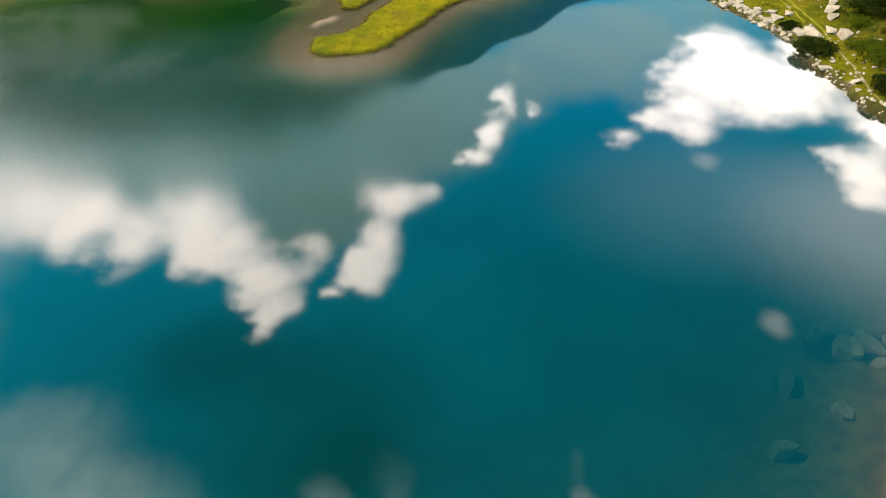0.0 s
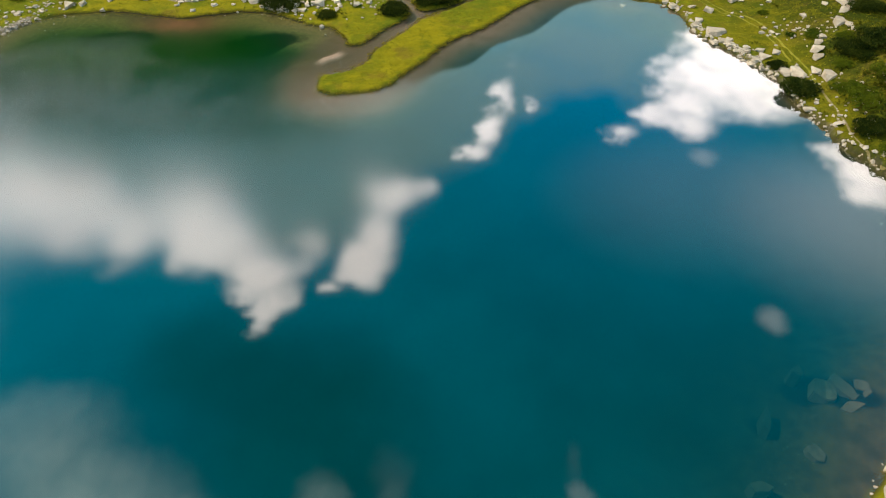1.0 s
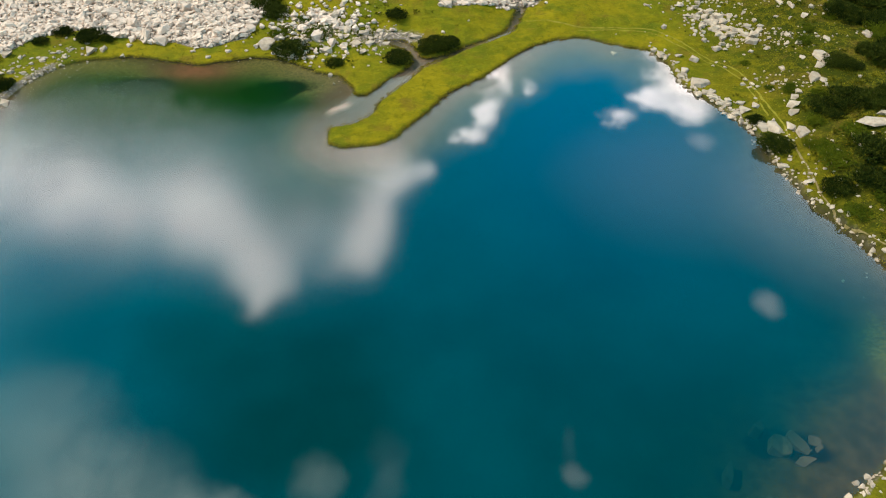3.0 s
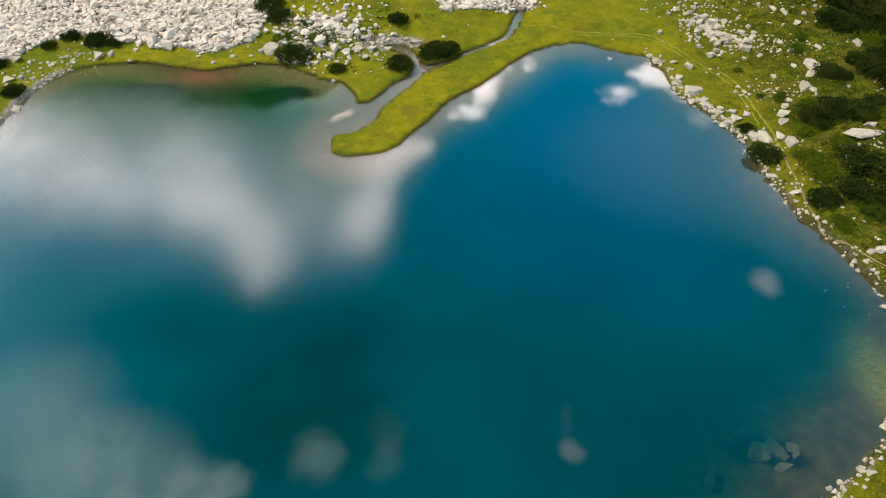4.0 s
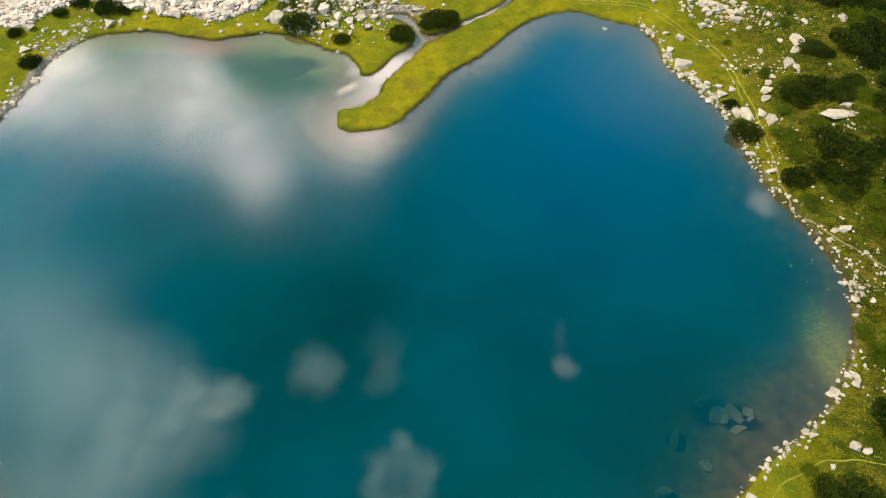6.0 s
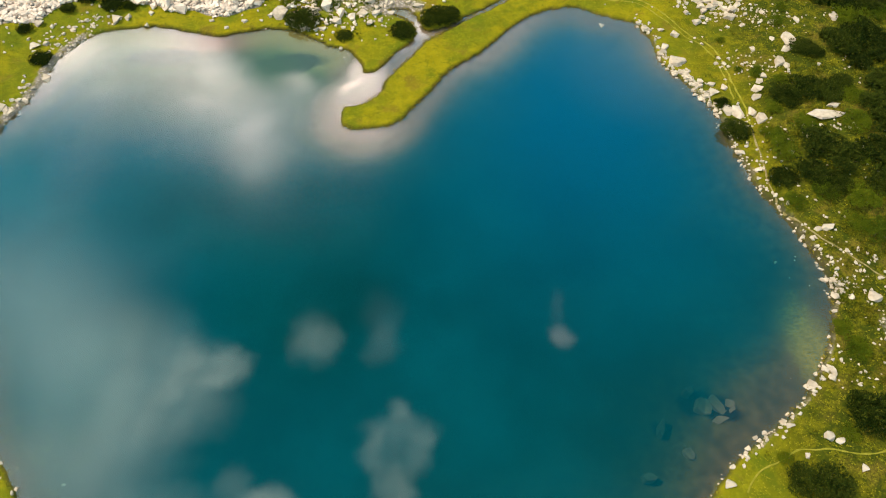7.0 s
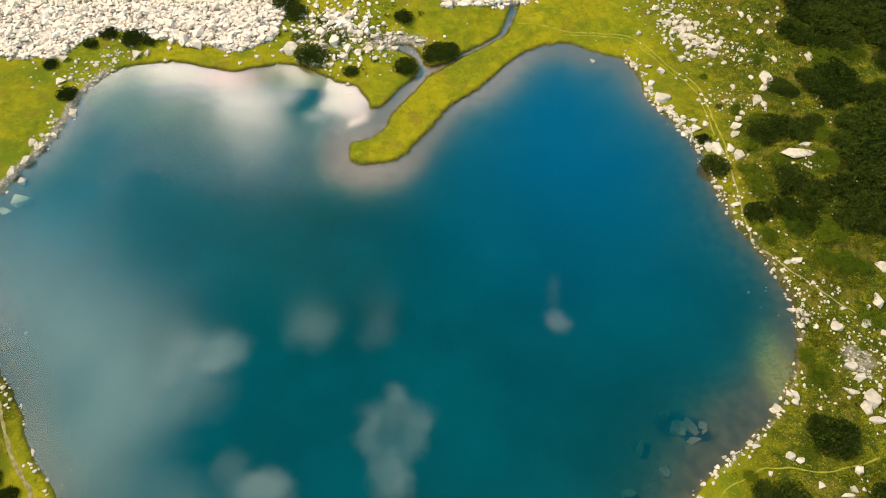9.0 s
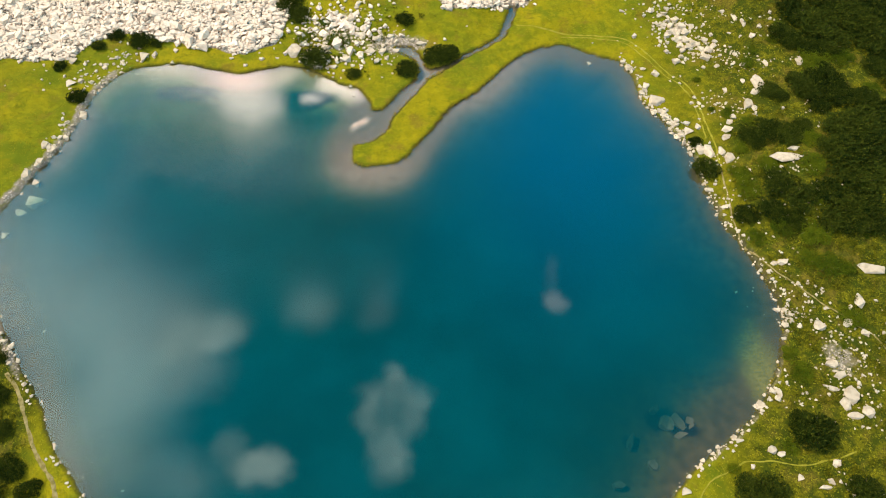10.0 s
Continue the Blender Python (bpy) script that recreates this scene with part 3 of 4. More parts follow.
# ---- rocks ----
def hull(seed, points=10, flat=0.62):
    """An angular block about 1 m across, split along flat faces."""
    r = random.Random(seed)
    bm = bmesh.new()
    for k in range(points):
        a = 6.283 * (k + r.uniform(-0.4, 0.4)) / points * 2
        z = (-1 if k % 2 else 1) * (r.uniform(0.8, 1.0) if r.random() < 0.75 else r.uniform(0.3, 0.8))
        rad = r.uniform(0.34, 0.58) * (1.0 if z < 0 else 0.85)
        bm.verts.new((rad * math.cos(a) * 1.05, rad * math.sin(a), 0.48 * flat * z))
    res = bmesh.ops.convex_hull(bm, input=bm.verts)
    bmesh.ops.delete(bm, geom=[e for e in res["geom_interior"] if isinstance(e, bmesh.types.BMVert)], context="VERTS")
    bmesh.ops.triangulate(bm, faces=bm.faces)
    return bm


def rock_mesh(seed, mat, points=12, flat=0.62, worn=True):
    bm = hull(seed, points, flat)
    if worn:
        bmesh.ops.bevel(bm, geom=list(bm.edges), offset=0.014, segments=1, affect="EDGES", clamp_overlap=True)
        for v in bm.verts:
            v.co += 0.03 * noise.noise_vector(v.co * 4 + Vector((seed, 0, 0)))
        bmesh.ops.triangulate(bm, faces=bm.faces)
    me = bpy.data.meshes.new("boulder")
    bm.to_mesh(me)
    bm.free()
    me.materials.append(mat)
    return me


def arrays(me):
    v = np.empty(len(me.vertices) * 3, np.float32)
    me.vertices.foreach_get("co", v)
    f = np.empty(len(me.loops), np.int32)
    me.loops.foreach_get("vertex_index", f)
    return v.reshape(-1, 3), f.reshape(-1, 3)


def joined(name, shapes, rows, mat):
    """One mesh of many pieces; rows of (x, y, z, sx, sy, sz, turn, tilt, shape)."""
    V, F, base = [], [], 0
    for x, y, z, sx, sy, sz, turn, tilt, k in rows:
        v, f = shapes[k % len(shapes)]
        m = np.array(Euler((tilt, tilt * 0.6, turn)).to_matrix())
        V.append((v * (sx, sy, sz)) @ m.T + (x, y, z))
        F.append(f + base)
        base += len(v)
    return mesh_from(name, np.concatenate(V), np.concatenate(F), mat)


ROCKS = [rock_mesh(i, GRANITE, 9 + i % 5, (0.45, 0.55, 0.7)[i % 3]) for i in range(14)]
SCREE_ROCKS = [rock_mesh(i, SCREE, 11 + i % 6, (0.42, 0.55, 0.7)[i % 3]) for i in range(14)]


def slab_mesh(seed, mat):
    """A flat split slab about 1 m across, with a straight-sided outline and worn rims."""
    r = random.Random(seed)
    bm = bmesh.new()
    k = r.randrange(5, 7)
    turn = [6.283 * (i + r.uniform(-0.3, 0.3)) / k for i in range(k)]
    rad = [r.uniform(0.42, 0.58) for _ in range(k)]
    lo = [bm.verts.new((1.1 * q * math.cos(a), 1.1 * q * math.sin(a), -0.5)) for a, q in zip(turn, rad)]
    hi = [bm.verts.new((q * math.cos(a), q * math.sin(a), 0.5 + r.uniform(-0.14, 0.14))) for a, q in zip(turn, rad)]
    bm.faces.new(hi)
    bm.faces.new(lo[::-1])
    for i in range(k):
        bm.faces.new((lo[i], lo[(i + 1) % k], hi[(i + 1) % k], hi[i]))
    bmesh.ops.bevel(bm, geom=[e for e in bm.edges], offset=0.045, segments=2, affect="EDGES", clamp_overlap=True)
    for v in bm.verts:
        v.co += 0.025 * noise.noise_vector(v.co * 3 + Vector((seed, 0, 0)))
    bmesh.ops.triangulate(bm, faces=bm.faces)
    me = bpy.data.meshes.new("slab")
    bm.to_mesh(me)
    bm.free()
    me.materials.append(mat)
    return me


SUNK = [slab_mesh(40 + i, SUNK_ROCK) for i in range(6)]
CHIPS = [arrays(rock_mesh(70 + i, GRANITE, 9 + i % 4, 0.6, False)) for i in range(14)]


def boulder(x, y, sx, sy, sz, turn, label, group, me, sink=0.22, name="boulder", z=None):
    ob = new(name, me)
    z0 = ground_at(x, y) if z is None else z
    ob.matrix_world = pose(x, y, z0 + sz * (0.30 - sink), 0, 0, turn) @ Matrix.Diagonal((sx, sy, sz, 1))
    return tagged(ob, label, "rock", group)


# ---- plants ----
def tufts(rows, rng, needles, length, width, spread):
    """Spiky shoots: each row a place and a direction; flat needles fan out round it."""
    V, F = [], []
    for p, d in rows:
        a = d.orthogonal().normalized()
        b = d.cross(a)
        t0 = rng.uniform(0, 6.28)
        for k in range(needles):
            t = t0 + 6.283 * k / needles
            side = a * math.cos(t) + b * math.sin(t)
            along = a * -math.sin(t) + b * math.cos(t)
            q = p + (d + side * spread * rng.uniform(0.6, 1.2)) * length * rng.uniform(0.7, 1.2)
            i = len(V)
            V += [p - along * width, p + along * width, q]
            F.append((i, i + 1, i + 2))
    return V, F


def crown_mesh(seed, name, mat, clumps, shoots, tall, length, width):
    """A cushion of foliage about 1 m in radius, made of uneven clumps of shoots."""
    r = random.Random(seed)
    rows = []
    for c in range(clumps):
        a, rad = r.uniform(0, 6.283), math.sqrt(r.random()) * 0.78
        cx, cy = rad * math.cos(a), rad * math.sin(a)
        size = r.uniform(0.20, 0.36)
        cz = tall * (1 - 0.75 * rad * rad) * r.uniform(0.40, 1.15)
        for _ in range(shoots):
            v = Vector((r.gauss(0, 1), r.gauss(0, 1), r.gauss(0.45, 0.8))).normalized()
            p = Vector((cx, cy, cz * 0.75)) + Vector((v.x * size, v.y * size, v.z * size * 0.6))
            p.z = max(p.z, 0.03)
            rows.append((p, (v * 0.7 + Vector((0, 0, 0.6))).normalized()))
    V, F = tufts(rows, r, 5, length, width, 0.75)
    return mesh_from(name, V, F, mat)


def stem_mesh(seed, tall, turn):
    """One bent, tapering stem that spreads from the foot of a bush."""
    r = random.Random(seed)
    bm = bmesh.new()
    a, reach = turn + r.uniform(-0.3, 0.3), r.uniform(0.45, 0.8)
    rings = []
    for k in range(5):
        t = k / 4
        c = Vector((math.cos(a + 0.3 * t) * reach * t, math.sin(a + 0.3 * t) * reach * t, -0.05 + tall * 0.75 * t ** 1.6))
        w = 0.035 * (1 - 0.8 * t)
        rings.append([bm.verts.new(c + Vector((w * math.cos(q * 1.2566), w * math.sin(q * 1.2566), 0))) for q in range(5)])
    for lo, hi in zip(rings, rings[1:]):
        for q in range(5):
            bm.faces.new((lo[q], lo[(q + 1) % 5], hi[(q + 1) % 5], hi[q]))
    me = bpy.data.meshes.new("stem")
    bm.to_mesh(me)
    bm.free()
    me.materials.append(BARK)
    return me


def part(name, me, parent, label=""):
    ob = new(name, me)
    ob.parent = parent
    return tagged(ob, label)


def bush_kind(name, seed, leaf, clumps, shoots, tall, length, width, label, category, group):
    root = new(name)
    for k in range(5):
        part("stem", stem_mesh(seed + 50 * k, tall, 1.2566 * k), root)
    part("crown", crown_mesh(seed + 1, "crown", leaf, clumps, shoots, tall, length, width), root)
    return tagged(root, label, category, group)


BOULDERS_A = [
    (35.8, 136.5, 1.4, 1.5), (45.2, 134.6, 2, 2.1), (51.7, 132.5, 2, 2.1), (48.7, 128.2, 1.9, 2.8), (50.6, 123.4, 4.7, 3.6),
    (53.9, 112.5, 2.1, 1.7), (56.5, 113.9, 2.4, 2.6), (58.9, 115, 1.6, 1.9), (56.6, 116.4, 1.9, 1.5), (58.2, 108.7, 2, 3.3),
    (59.9, 108, 2.3, 4.4), (62.6, 107, 1.8, 2.7), (64, 104.9, 2.8, 3.2), (64.2, 110.9, 2.4, 1.9), (65, 113, 2.1, 1.9),
    (65.7, 114.9, 1.3, 1.5), (66.6, 116.1, 1.3, 2.3), (73.6, 124.5, 3.8, 5.8), (72.5, 122.1, 1.9, 1.8), (70.4, 119, 2.6, 3.2),
    (71.4, 117.5, 1.3, 2.2), (66.6, 124.7, 1.4, 1.9), (70.7, 126.4, 1.1, 1.7), (71.7, 131.5, 1.6, 1.7), (76.4, 130.7, 1.1, 2.2)
]

BOULDERS_B = [
    (75.3, 102.1, 7.5, 2.9), (76.4, 104.2, 2.5, 1.5), (70.5, 100.3, 2, 1.4), (84, 130.5, 1.8, 2.9), (64.5, 136.3, 2.5, 2.4),
    (69.3, 77.8, 2.3, 1.5), (67.6, 77.7, 1.4, 1.2), (73.6, 63.8, 2.9, 2.3), (82.9, 69.1, 2.3, 3.3), (79.5, 64.6, 2.3, 2),
    (82.6, 62.6, 1.6, 1.8), (87.1, 76.3, 7, 2.6), (68.5, 66.2, 1.4, 1.1), (73.8, 55.8, 2.8, 2.2), (74.7, 53.6, 2.6, 1.6),
    (72.5, 50.9, 3.6, 1.3), (75.7, 49.7, 2.8, 3.4), (74.3, 48.1, 2.1, 3.1), (75.5, 45.7, 3.1, 1.4), (78.1, 46.5, 2.1, 2.9),
    (62.1, 50, 1.3, 2.5), (58.1, 39.2, 1.5, 2)
]

BOULDERS_C = [
    (59.8, 38.5, 1.6, 1.2), (54.1, 36.2, 1, 1.1), (52.6, 40.8, 1.6, 1), (69.1, 36.8, 2, 1.6), (62.1, 34.3, 1.2, 1.6),
    (66.2, 32.7, 2.2, 0.9), (41.2, 31.8, 1.8, 1.7), (-89.6, 92.1, 4.8, 3.4), (-91.6, 89.1, 3, 1.8), (-92.5, 98, 2.2, 3.2),
    (-90.7, 102, 1.9, 2.2), (-90.9, 106.8, 2, 2.4), (-88.9, 105.8, 1.5, 2.2), (-90.4, 96.9, 1.7, 2.4), (-85.2, 116.4, 1.8, 3.1),
    (-90.3, 125.6, 2.4, 2.5), (-74.9, 135, 2.5, 3.9), (-67.7, 137.4, 1.3, 1.7), (-91.6, 132.9, 2.2, 2), (-93, 83.3, 1.6, 1.9),
    (-38.4, 138, 3.7, 4.2), (-25.3, 135.3, 2.2, 2.4)
]

BOULDERS_D = [
    (59.1, 149.8, 2.1, 2.1), (60.3, 147.6, 2.2, 2.6), (57.9, 146.3, 1.9, 2.1), (60.8, 145.4, 2.3, 2.3), (62.4, 146.9, 1.6, 2.1),
    (59, 143.8, 2.2, 2.1), (56.3, 145.1, 1.7, 1.8), (55.6, 148.3, 1.3, 1.6), (64.8, 141.8, 1.7, 1.8), (63.7, 139.3, 1.8, 2.2),
    (65.2, 138.4, 2, 2.7), (63.3, 141.1, 1.4, 1.8), (66.5, 139.4, 1.4, 1.8), (66.4, 142.7, 1.3, 1.4), (72.3, 146.4, 1.4, 2.4),
    (73.8, 144.1, 1.3, 3.3), (66.5, 133.1, 1.3, 1.1), (57.4, 137.2, 2.3, 0.9), (63.5, 133.6, 1, 1.3), (75.2, 139.7, 1.3, 1.6),
    (-31.7, 132.7, 1.9, 1.8), (-28.2, 132.8, 2.2, 1.8), (-21.8, 143.1, 2.3, 2.6), (-18.2, 142.5, 2.6, 1.9),
    (-25, 148.7, 2.9, 3.6), (-19.4, 138.1, 2.5, 2.1), (-14.7, 143.7, 1.7, 1.9), (-13.1, 139.1, 2, 1.7), (-30.8, 138.7, 2.3, 2.5),
    (-34.6, 133.8, 2, 1.6)
]

PINES_A = [
    (-82.9, 141.1, 2.4), (-76.6, 139.8, 3.1), (-72.6, 139.2, 1.7), (-86.4, 137.8, 1.7), (-94.1, 130.8, 1.9), (-87.5, 121.2, 2.7),
    (-32.5, 135.1, 3.9), (-38, 149.1, 3.2), (-40.9, 153.1, 3.8), (-10.9, 148.3, 2.6), (-10.1, 132, 3.1), (-23.2, 130.1, 2.1),
    (-2.5, 136.7, 3.9), (0.3, 137.7, 3.1), (58.4, 102.6, 3.1), (57.6, 110.4, 1.8),
    (-84.6, 55.5, 1.7), (-82.6, 47.9, 2.4), (-79.6, 41.7, 2.1), (-76.5, 34.8, 2.9), (-72, 31.3, 2.4), (-77.8, 30.1, 2.8)
]

PINES_B = [
    (85.4, 146.5, 4.0), (90.1, 142, 4.8), (96.9, 146.8, 4.9), (82.2, 138.2, 3.5), (87, 134.8, 3.6), (93.5, 135.9, 3.7), (101.4, 142.3, 5.2), (108.2, 146.2, 5.2),
    (103.8, 135.2, 4.8), (102.4, 151.7, 4.4), (93.4, 150.5, 4.4), (101.7, 128.6, 2.8), (82.8, 121.8, 3.5), (88, 123.7, 4.1), (90.7, 119.3, 3.2), (84.9, 117.4, 2.9),
    (81.5, 124.4, 1.9), (75.1, 121.4, 2.3), (77.1, 119.7, 1.7), (87.9, 109.8, 3.6), (93.3, 110.8, 4.5), (84.7, 103.3, 3.6), (89.5, 102.6, 4.6), (95.1, 104.3, 4.0), (85.7, 97.5, 3.7)
]

PINES_C = [
    (91.1, 96.9, 4.2), (95.8, 118.5, 2.9), (99.4, 113.4, 3.1), (68.7, 110, 2.5), (72.5, 109.6, 3.0), (76.2, 108.3, 2.8), (79.8, 110.5, 2.0), (69.8, 107.2, 1.7),
    (71.9, 95.5, 3.3), (75, 91.6, 3.1), (69.2, 89.8, 3.0), (73, 86.6, 2.4), (64.2, 89.3, 2.4), (70.7, 85.6, 1.9), (81.1, 93.3, 2.9), (84, 89.5, 3.6),
    (88.5, 90.8, 3.6), (80.9, 86.3, 2.9), (85.6, 85.7, 3.2), (90.2, 85.8, 2.6), (66.5, 42.3, 3.9), (64.9, 44.1, 2.3), (52.2, 32, 2.9), (56, 31.6, 3.4), (72.8, 31.5, 3.0)
]

SHRUBS = [
    (-27.8, 141, 3.1), (-35.9, 141.8, 2.8), (-26.8, 135.7, 1.7), (-31.6, 146.5, 1.7), (-17.5, 134.5, 1.1), (66, 96.3, 3.7),
    (64.1, 101.3, 2.5), (70.7, 101.1, 3.2), (69.8, 113.6, 2.3), (79.4, 99.7, 3.4), (80.2, 107.4, 3), (71.2, 85.7, 3.6),
    (76.4, 83.9, 4), (65.3, 83.7, 2.4), (78.6, 76.6, 3.5), (74.4, 78.5, 2.6), (80.9, 65.8, 2.7), (66.4, 57.9, 2),
    (67.5, 53.9, 2.6), (87.8, 130.5, 4.6), (93.7, 131.6, 4.1), (66, 117.5, 2.1), (62.8, 119.4, 1.3), (61.5, 129.8, 1.3),
    (67.7, 63.9, 1), (61.7, 39.8, 1.8), (50.5, 35.7, 1.4)
]

# place, size, height of the top under the water, turn
SUNKEN = [
    (40.7, 44.6, 2.4, 2.6, -0.95, 10), (42.7, 44.5, 1.8, 3.2, -0.75, 22), (44.7, 44.8, 2.0, 1.7, -0.75, -20), (44.9, 43.3, 1.3, 2.2, -0.70, -10), (42.9, 42.0, 2.8, 1.4, -0.70, 6), (43.8, 43.0, 1.3, 1.1, -0.9, 40), (44.1, 41.6, 1.2, 0.8, -0.7, -30),
    (36.7, 36.8, 1.8, 1.6, -0.8, 0), (30, 33.3, 2.2, 1.5, -0.8, 10), (33.5, 41.2, 0.9, 2.8, -1.5, -15), (44.6, 38.5, 1.6, 1.1, -0.5, 30), (39.2, 47.6, 1.5, 1.2, -1.9, 30)
]

rng = random.Random(7)
build_ground()
build_water()
path_strip("path_1", TRAIL[:12], 0.5, "narrow footpath of trampled yellow grass through the meadow", FADED)
path_strip("path_4", TRAIL[11:], 0.38, "narrow trodden footpath of pale earth along the slope", TRODDEN)
path_strip("path_2", [(px - 1.0, py - 0.8) for px, py in TRAIL[1:9]] + [(60.2, 111)], 0.4, "second faint footpath rut beside the main path", FADED)
path_strip("path_3", SIDE_TRAIL, 0.36, "faint footpath near the southern shore", FADED)
path_strip("path_5", [(-82.4, 52.6), (-79.5, 49.3), (-76.8, 44.6), (-74.2, 40), (-71.7, 36.5), (-68.8, 33.2), (-66.8, 29.5)], 0.9, "stony footpath along the western shore", TRODDEN)

for x, y, w, l in BOULDERS_A + BOULDERS_B + BOULDERS_C + BOULDERS_D:
    big = max(w, l)
    boulder(x, y, w * 1.1, l * 1.1, min(w, l) * rng.uniform(0.75, 0.95) if big < 5 else 1.6, rng.uniform(-20, 20),
            "long pale granite slab lying in the shrubs" if big > 5 else "large pale granite boulder half sunk in the meadow", "large boulders", ROCKS[rng.randrange(14)])
for i, (x, y, w, l, top, turn) in enumerate(SUNKEN):
    tall = max(0.35, top - ground_at(x, y) + 0.1)
    ob = new("sunken_rock", SUNK[i % 6])
    ob.matrix_world = pose(x, y, top - 0.5 * tall, 3, -2, turn) @ Matrix.Diagonal((w * 1.12, l * 1.12, tall, 1))
    tagged(ob, "flat grey-brown slab lying under clear shallow water", "rock", "sunken rocks")

# pines and shrubs
PINE_KINDS = [bush_kind("dwarf_pine", 100 + 3 * i, PINE_LEAF, 34, 42, 0.62, 0.13, 0.016, "dense dark green dwarf mountain pine on the lake shore", "shrub", "dwarf pines") for i in range(5)]
SHRUB_KINDS = [bush_kind("juniper_shrub", 200 + 3 * i, SHRUB_LEAF, 30, 40, 0.30, 0.09, 0.014, "low bright green juniper shrub spreading over the meadow", "shrub", "juniper shrubs") for i in range(3)]


def plant(kinds, used, x, y, r, squash):
    k = rng.randrange(len(kinds))
    m = pose(x, y, ground_at(x, y) - 0.05, 0, 0, rng.uniform(0, 360)) @ Matrix.Diagonal((r * rng.uniform(0.92, 1.1), r * rng.uniform(0.92, 1.1), r * squash, 1))
    if k in used:
        return copy_thing(kinds[k], m @ Matrix.Diagonal((*(1 / v for v in kinds[k].scale), 1)))
    used.add(k)
    kinds[k].matrix_basis = m
    return kinds[k]


used = set()
for i, (x, y, r) in enumerate(PINES_A + PINES_B + PINES_C):
    plant(PINE_KINDS, used, x, y, r * (1.18 if x > 60 else 0.96), 0.85)
thicket = np.random.RandomState(9)
for _ in range(900):
    x, y = thicket.uniform(64, 118), thicket.uniform(30, 172)
    dense = 0.14 * ease(97, 103, x) * ease(84, 92, y) + 0.10 * ease(96, 104, x) + 0.2 * ease(150, 158, y) * ease(84, 92, x)
    if thicket.rand() < dense and SHORE([x], [y])[0] > 2.0:
        plant(PINE_KINDS, used, x, y, thicket.uniform(2.0, 3.8), 0.9)
used = set()
for _ in range(1100):
    x, y = thicket.uniform(60, 112), thicket.uniform(32, 160)
    dense = 0.10 * ease(62, 74, x) * ease(80, 100, y) * (1 - 0.7 * spot(x, y, 66, 130, 10, 16)) + 0.07 * spot(x, y, 76, 78, 8, 8) + 0.05 * spot(x, y, 74, 58, 8, 8)
    if thicket.rand() < dense and SHORE([x], [y])[0] > 1.0:
        plant(SHRUB_KINDS, used, x, y, thicket.uniform(0.8, 2.4), 0.8)
for x, y, r in SHRUBS:
    plant(SHRUB_KINDS, used, x, y, r, 0.8)

# block field: the front row as single stones, the rest joined
rows, front = [], []
R = np.random.RandomState(5)
cx, cy = R.uniform(-120, 26, 26000), R.uniform(130, 185, 26000)
cd = SHORE(cx, cy)
keep = (R.rand(26000) < in_scree(cx, cy) ** 1.5) & (cd > 0.6)
cx, cy, cd = cx[keep], cy[keep], cd[keep]
cz = height(cx, cy, cd)
for x, y, z in zip(cx, cy, cz):
    s = min(3.0, 0.75 * math.exp(rng.gauss(0, 0.42)) + 0.15)
    row = (x, y, z + 0.12 * s + rng.uniform(0, 0.25), s * rng.uniform(0.9, 1.5), s, s * rng.uniform(0.7, 1.0), rng.uniform(0, 6.28), rng.gauss(0, 0.3), rng.randrange(14))
    (front if s > 1.15 and y < 150 and len(front) < 260 else rows).append(row)
tagged(new("block_field", joined("block_field", CHIPS, rows, SCREE)), "field of tumbled pale granite blocks above the shore", "rocks", kind="stuff")
for x, y, z, sx, sy, sz, turn, tilt, k in front:
    ob = new("scree_block", SCREE_ROCKS[k])
    ob.matrix_world = Matrix.LocRotScale((x, y, z + 0.15), Euler((tilt, tilt * 0.6, turn)), (sx, sy, sz))
    tagged(ob, "angular pale granite block in the block field", "rock", "scree blocks")

# stones along the shores, and flecks of rock in the meadow
count, small = 0, []
sx, sy = R.uniform(-118, 112, 90000), R.uniform(14, 166, 90000)
sd = SHORE(sx, sy)
clump = ease(-0.6, 0.7, waves(sx, sy, 0.55, 21))
chance = 0.42 * clump * np.exp(-((sd - 0.4) / 0.9) ** 2) * (ease(42, 47, sx) + (1 - ease(-83, -79, sx)) * 0.55 + 0.6 * spot(sx, sy, -78, 130, 6, 5))
chance = chance + 0.9 * np.exp(-((sd - 0.8) / 1.6) ** 2) * spot(sx, sy, 51, 119, 7, 16) * (0.4 + 0.6 * clump) + 0.12 * spot(sx, sy, -84, 126, 5, 5) + 0.30 * np.exp(-((sd - 1.6) / 2.2) ** 2) * spot(sx, sy, -88, 110, 6, 18) * clump + 0.5 * clump * np.exp(-((sd - 0.6) / 1.0) ** 2) * (1 - ease(60, 75, sy)) * (1 - ease(-58, -54, sx)) + 0.6 * np.exp(-((sd - 0.1) / 0.8) ** 2) * spot(sx, sy, 50, 40, 14, 11) + 0.5 * np.exp(-((sd - 0.3) / 0.7) ** 2) * spot(sx, sy, 62, 84, 8, 26)
chance = chance + ((sd < -0.5) & (sd > -7)) * (0.05 * spot(sx, sy, 56, 47, 8, 7) + 0.02 * spot(sx, sy, 63, 62, 5, 8) + 0.008 * spot(sx, sy, 48, 122, 8, 20) + 0.006 * spot(sx, sy, -80, 118, 8, 12) + 0.03 * spot(sx, sy, -78, 50, 10, 18))
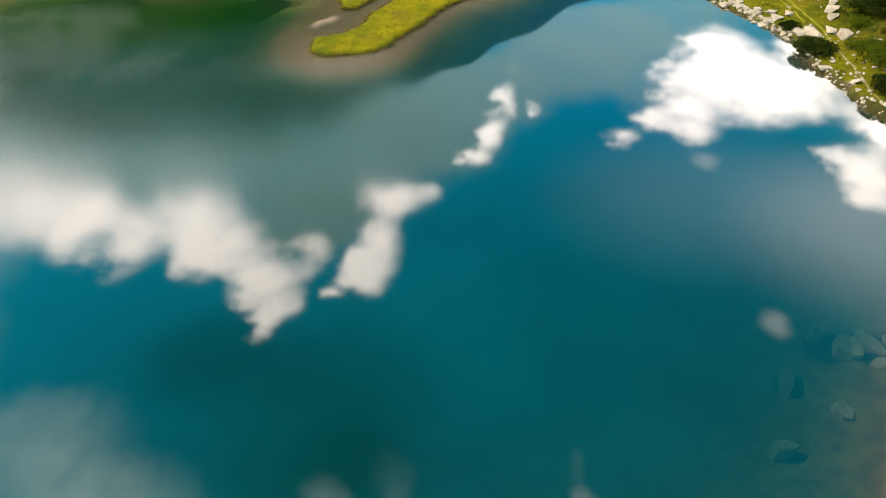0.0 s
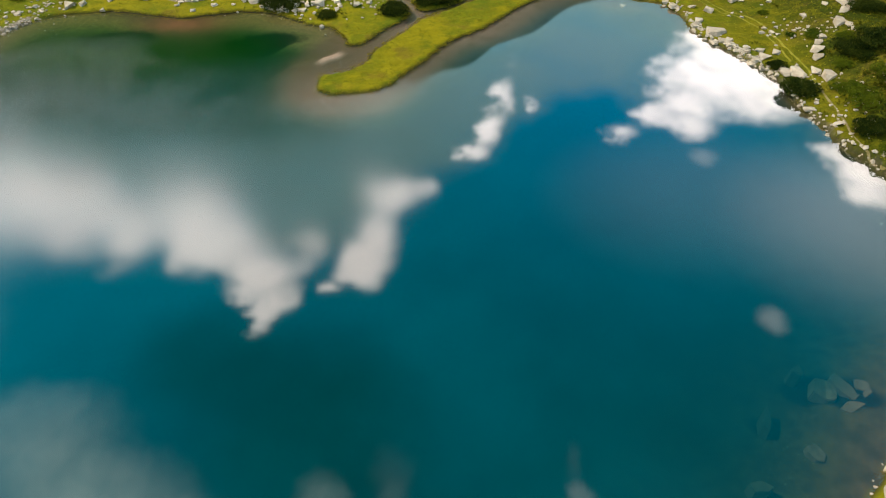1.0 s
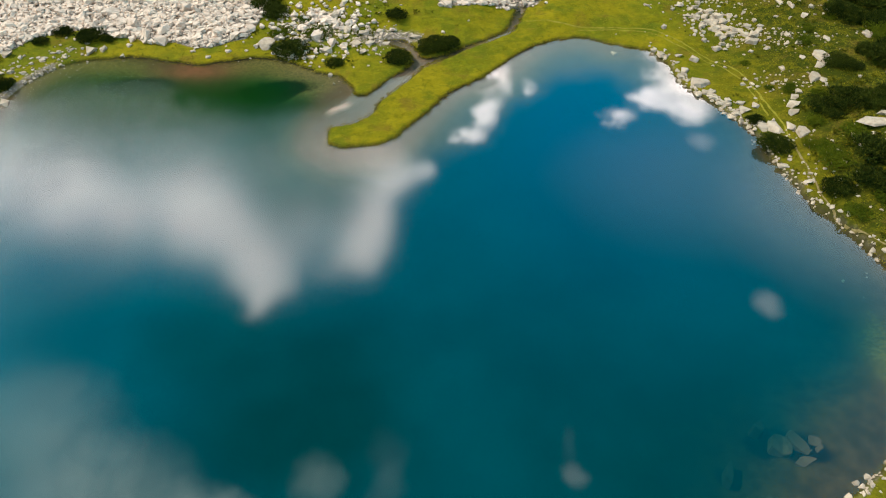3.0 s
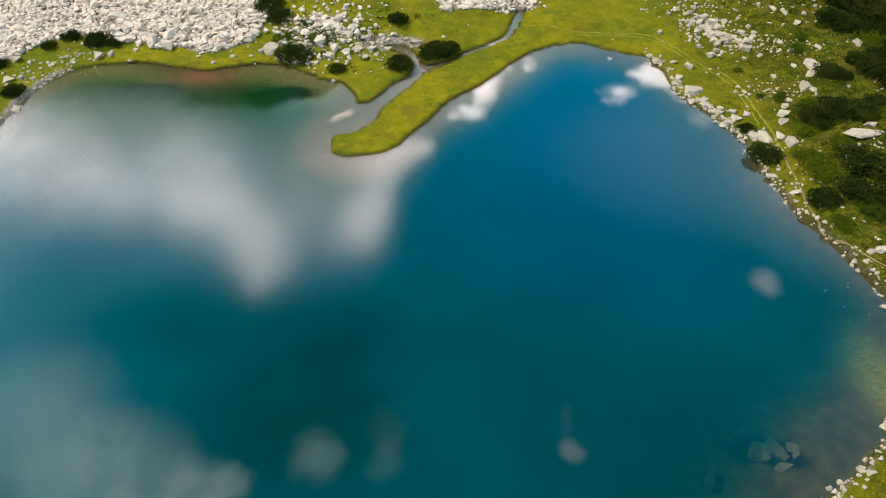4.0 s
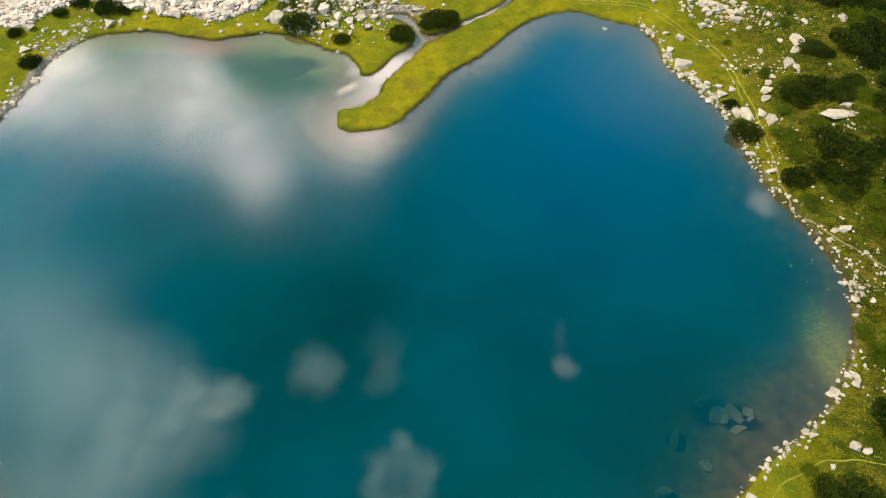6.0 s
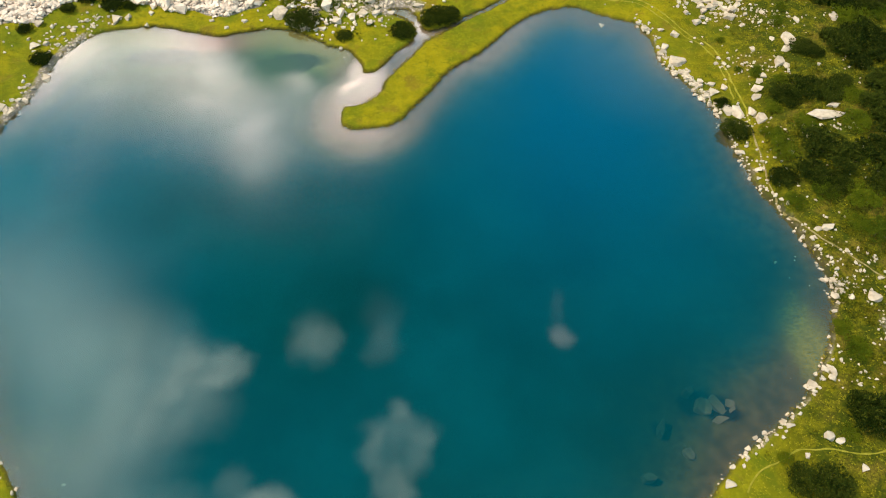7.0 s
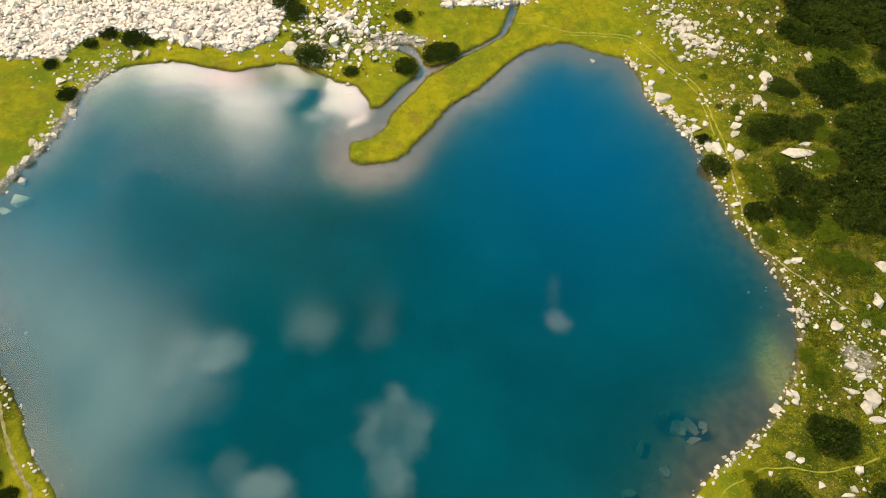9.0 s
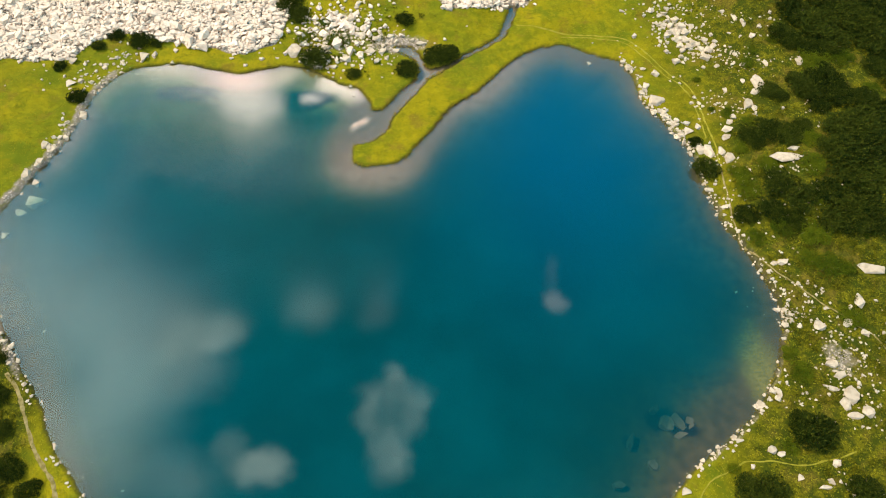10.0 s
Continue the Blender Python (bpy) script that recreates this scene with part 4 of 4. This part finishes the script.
chance = chance + 0.06 * spot(sx, sy, 60, 143, 9, 7) + 0.75 * spot(sx, sy, 57, 146.5, 4.5, 3.2) + 0.7 * spot(sx, sy, 63, 139.5, 2.4, 3.5) + 0.3 * spot(sx, sy, 56, 154, 8, 4) + 0.38 * spot(sx, sy, 69, 139, 10, 13) * ease(-0.5, 0.6, waves(sx, sy, 0.5, 51)) + 0.02 * spot(sx, sy, 70, 72, 6, 10)
chance = chance + 0.55 * spot(sx, sy, 76, 56, 4, 4) + 0.26 * ease(56, 66, sx) * (1 - ease(0, 34, sd - 8)) * ease(-0.4, 0.8, waves(sx, sy, 0.25, 41)) + 0.05 * spot(sx, sy, 72, 70, 8, 8) + 0.45 * spot(sx, sy, -27, 144, 11, 10) + 0.22 * spot(sx, sy, -13, 140, 8, 4)
chance = chance + 0.30 * spot(sx, sy, -79, 133, 5, 4) + 0.10 * spot(sx, sy, -86, 128, 9, 7) + 0.14 * spot(sx, sy, -60, 24, 6, 12) + 0.02 * spot(sx, sy, -85, 128, 10, 8) + 0.008 * spot(sx, sy, -55, 134, 25, 3) + 0.05 * spot(sx, sy, 60, 96, 3, 14) + 0.05 * spot(sx, sy, 75, 48, 6, 6)
keep = (R.rand(90000) < chance * np.where(sd < -0.6, 0.25, 1.0)) & (sd > -7)
sx, sy, sd = sx[keep], sy[keep], sd[keep]
sz = height(sx, sy, sd)
order = np.argsort(-R.rand(len(sx)))
for i in order:
    s = min(1.8, 0.42 * math.exp(rng.gauss(0, 0.5)) + 0.12)
    x, y, z = sx[i], sy[i], sz[i] if sd[i] < -0.6 else max(sz[i], -0.15)
    s *= 0.7 if sd[i] < -0.6 else 1.0 + 0.6 * spot(sx[i], sy[i], 51, 119, 7, 16) + 0.8 * spot(sx[i], sy[i], 60, 143, 6, 7) + 0.6 * spot(sx[i], sy[i], -88, 110, 6, 18)
    s *= 0.75 if sx[i] > 62 and sd[i] > 2.5 else 1.0
    if s > 0.62 and count < 300 and sd[i] > -0.6:
        count += 1
        boulder(x, y, s * rng.uniform(1, 1.5), s, s * 0.8, rng.uniform(0, 360), "pale granite stone at the edge of the lake meadow", "shore stones", ROCKS[rng.randrange(14)], 0.2, "shore_stone", z)
    else:
        small.append((x, y, z + 0.1 * s, s * rng.uniform(1, 1.5), s, s * 0.75, rng.uniform(0, 6.28), rng.gauss(0, 0.2), rng.randrange(14)))
tagged(new("scattered_stones", joined("scattered_stones", CHIPS, small, GRANITE)), "small pale stones strewn over shore and meadow", "stones", kind="stuff")

# heath: low cushions of bilberry and juniper in the meadow
r2 = random.Random(3)
cushion = []
for i in range(6):
    at = []
    for _ in range(9):
        v = Vector((r2.gauss(0, 0.35), r2.gauss(0, 0.35), r2.uniform(0.05, 0.30)))
        at.append((v, (Vector((v.x, v.y, 0.5)) + Vector((r2.gauss(0, 0.2), r2.gauss(0, 0.2), 0))).normalized()))
    V, F = tufts(at, r2, 4, 0.24, 0.10, 0.8)
    cushion.append((np.array(V, np.float32), np.array(F, np.int32)))
hx, hy = R.uniform(-118, 114, 60000), R.uniform(14, 168, 60000)
hd = SHORE(hx, hy)
grow = 0.5 * (1 - ease(-80, -72, hx)) * (1 - ease(60, 80, hy)) + 0.55 * ease(60, 72, hx) + 0.10 * ease(44, 60, hx) + 0.35 * spot(hx, hy, -28, 142, 12, 10) + 0.2 * spot(hx, hy, -12, 148, 9, 8)
grow = grow * ease(-0.5, 0.6, waves(hx, hy, 0.45, 31) + 0.6 * waves(hx, hy, 1.3, 32)) * (1 - 0.95 * np.minimum(1, 1.5 * spot(hx, hy, 64, 136, 14, 20)))
keep = (hd > 0.7) & (R.rand(60000) < grow) & (in_scree(hx, hy) < 0.6) & (trail_mark(hx, hy) < 0.1)
hx, hy, hd = hx[keep], hy[keep], hd[keep]
hz = height(hx, hy, hd)
rows = [(x, y, z - 0.03, s, s, s * rng.uniform(0.6, 1.1), rng.uniform(0, 6.28), 0.0, rng.randrange(6)) for x, y, z, s in zip(hx, hy, hz, 0.5 + 0.9 * R.rand(len(hx)))]
tagged(new("heath", joined("heath", cushion, rows, HEATH_LEAF)), "low dark green heath cushions scattered through the meadow", "plants", kind="stuff")

# sedge hanging over the banks
rows = []
edge = smooth_line(OUTLINE, True, 4)
for x, y in edge:
    bank = spot(x, y, 5, 125, 32, 26) + spot(x, y, -50, 132, 26, 6) + 0.35 * spot(x, y, 60, 50, 9, 20)
    if rng.random() < bank * 0.8:
        s = rng.uniform(0.30, 0.65)
        rows.append((x + rng.gauss(0, 0.12), y + 0.2 + rng.gauss(0, 0.12), 0.22, s, s, s * 0.8, rng.uniform(0, 6.28), 0.0, rng.randrange(6)))
tagged(new("bank_sedge", joined("bank_sedge", cushion, rows, SEDGE)), "yellow sedge tufts overhanging the peaty lake bank", "grass", kind="stuff")

# grass tussocks
tuft = []
for i in range(6):
    V, F = tufts([(Vector((r2.gauss(0, 0.14), r2.gauss(0, 0.14), 0)), Vector((r2.gauss(0, 0.25), r2.gauss(0, 0.25), 1)).normalized()) for _ in range(3)], r2, 3, 0.13, 0.05, 1.1)
    tuft.append((np.array(V, np.float32), np.array(F, np.int32)))
gx, gy = R.uniform(-118, 112, 70000), R.uniform(14, 166, 70000)
gd = SHORE(gx, gy)
keep = (gd > 0.15) & (in_scree(gx, gy) < 0.3) & (trail_mark(gx, gy) < 0.2)
gx, gy, gd = gx[keep], gy[keep], gd[keep]
gz = height(gx, gy, gd)
rows = [(x, y, z - 0.02, s, s, s * rng.uniform(0.6, 1.1), rng.uniform(0, 6.28), 0.0, rng.randrange(6)) for x, y, z, s in zip(gx, gy, gz, 0.6 + 0.8 * R.rand(len(gx)))]
tagged(new("meadow_grass", joined("meadow_grass", tuft, rows, BLADE)), "short yellow-green tussocks of alpine meadow grass", "grass", kind="stuff")
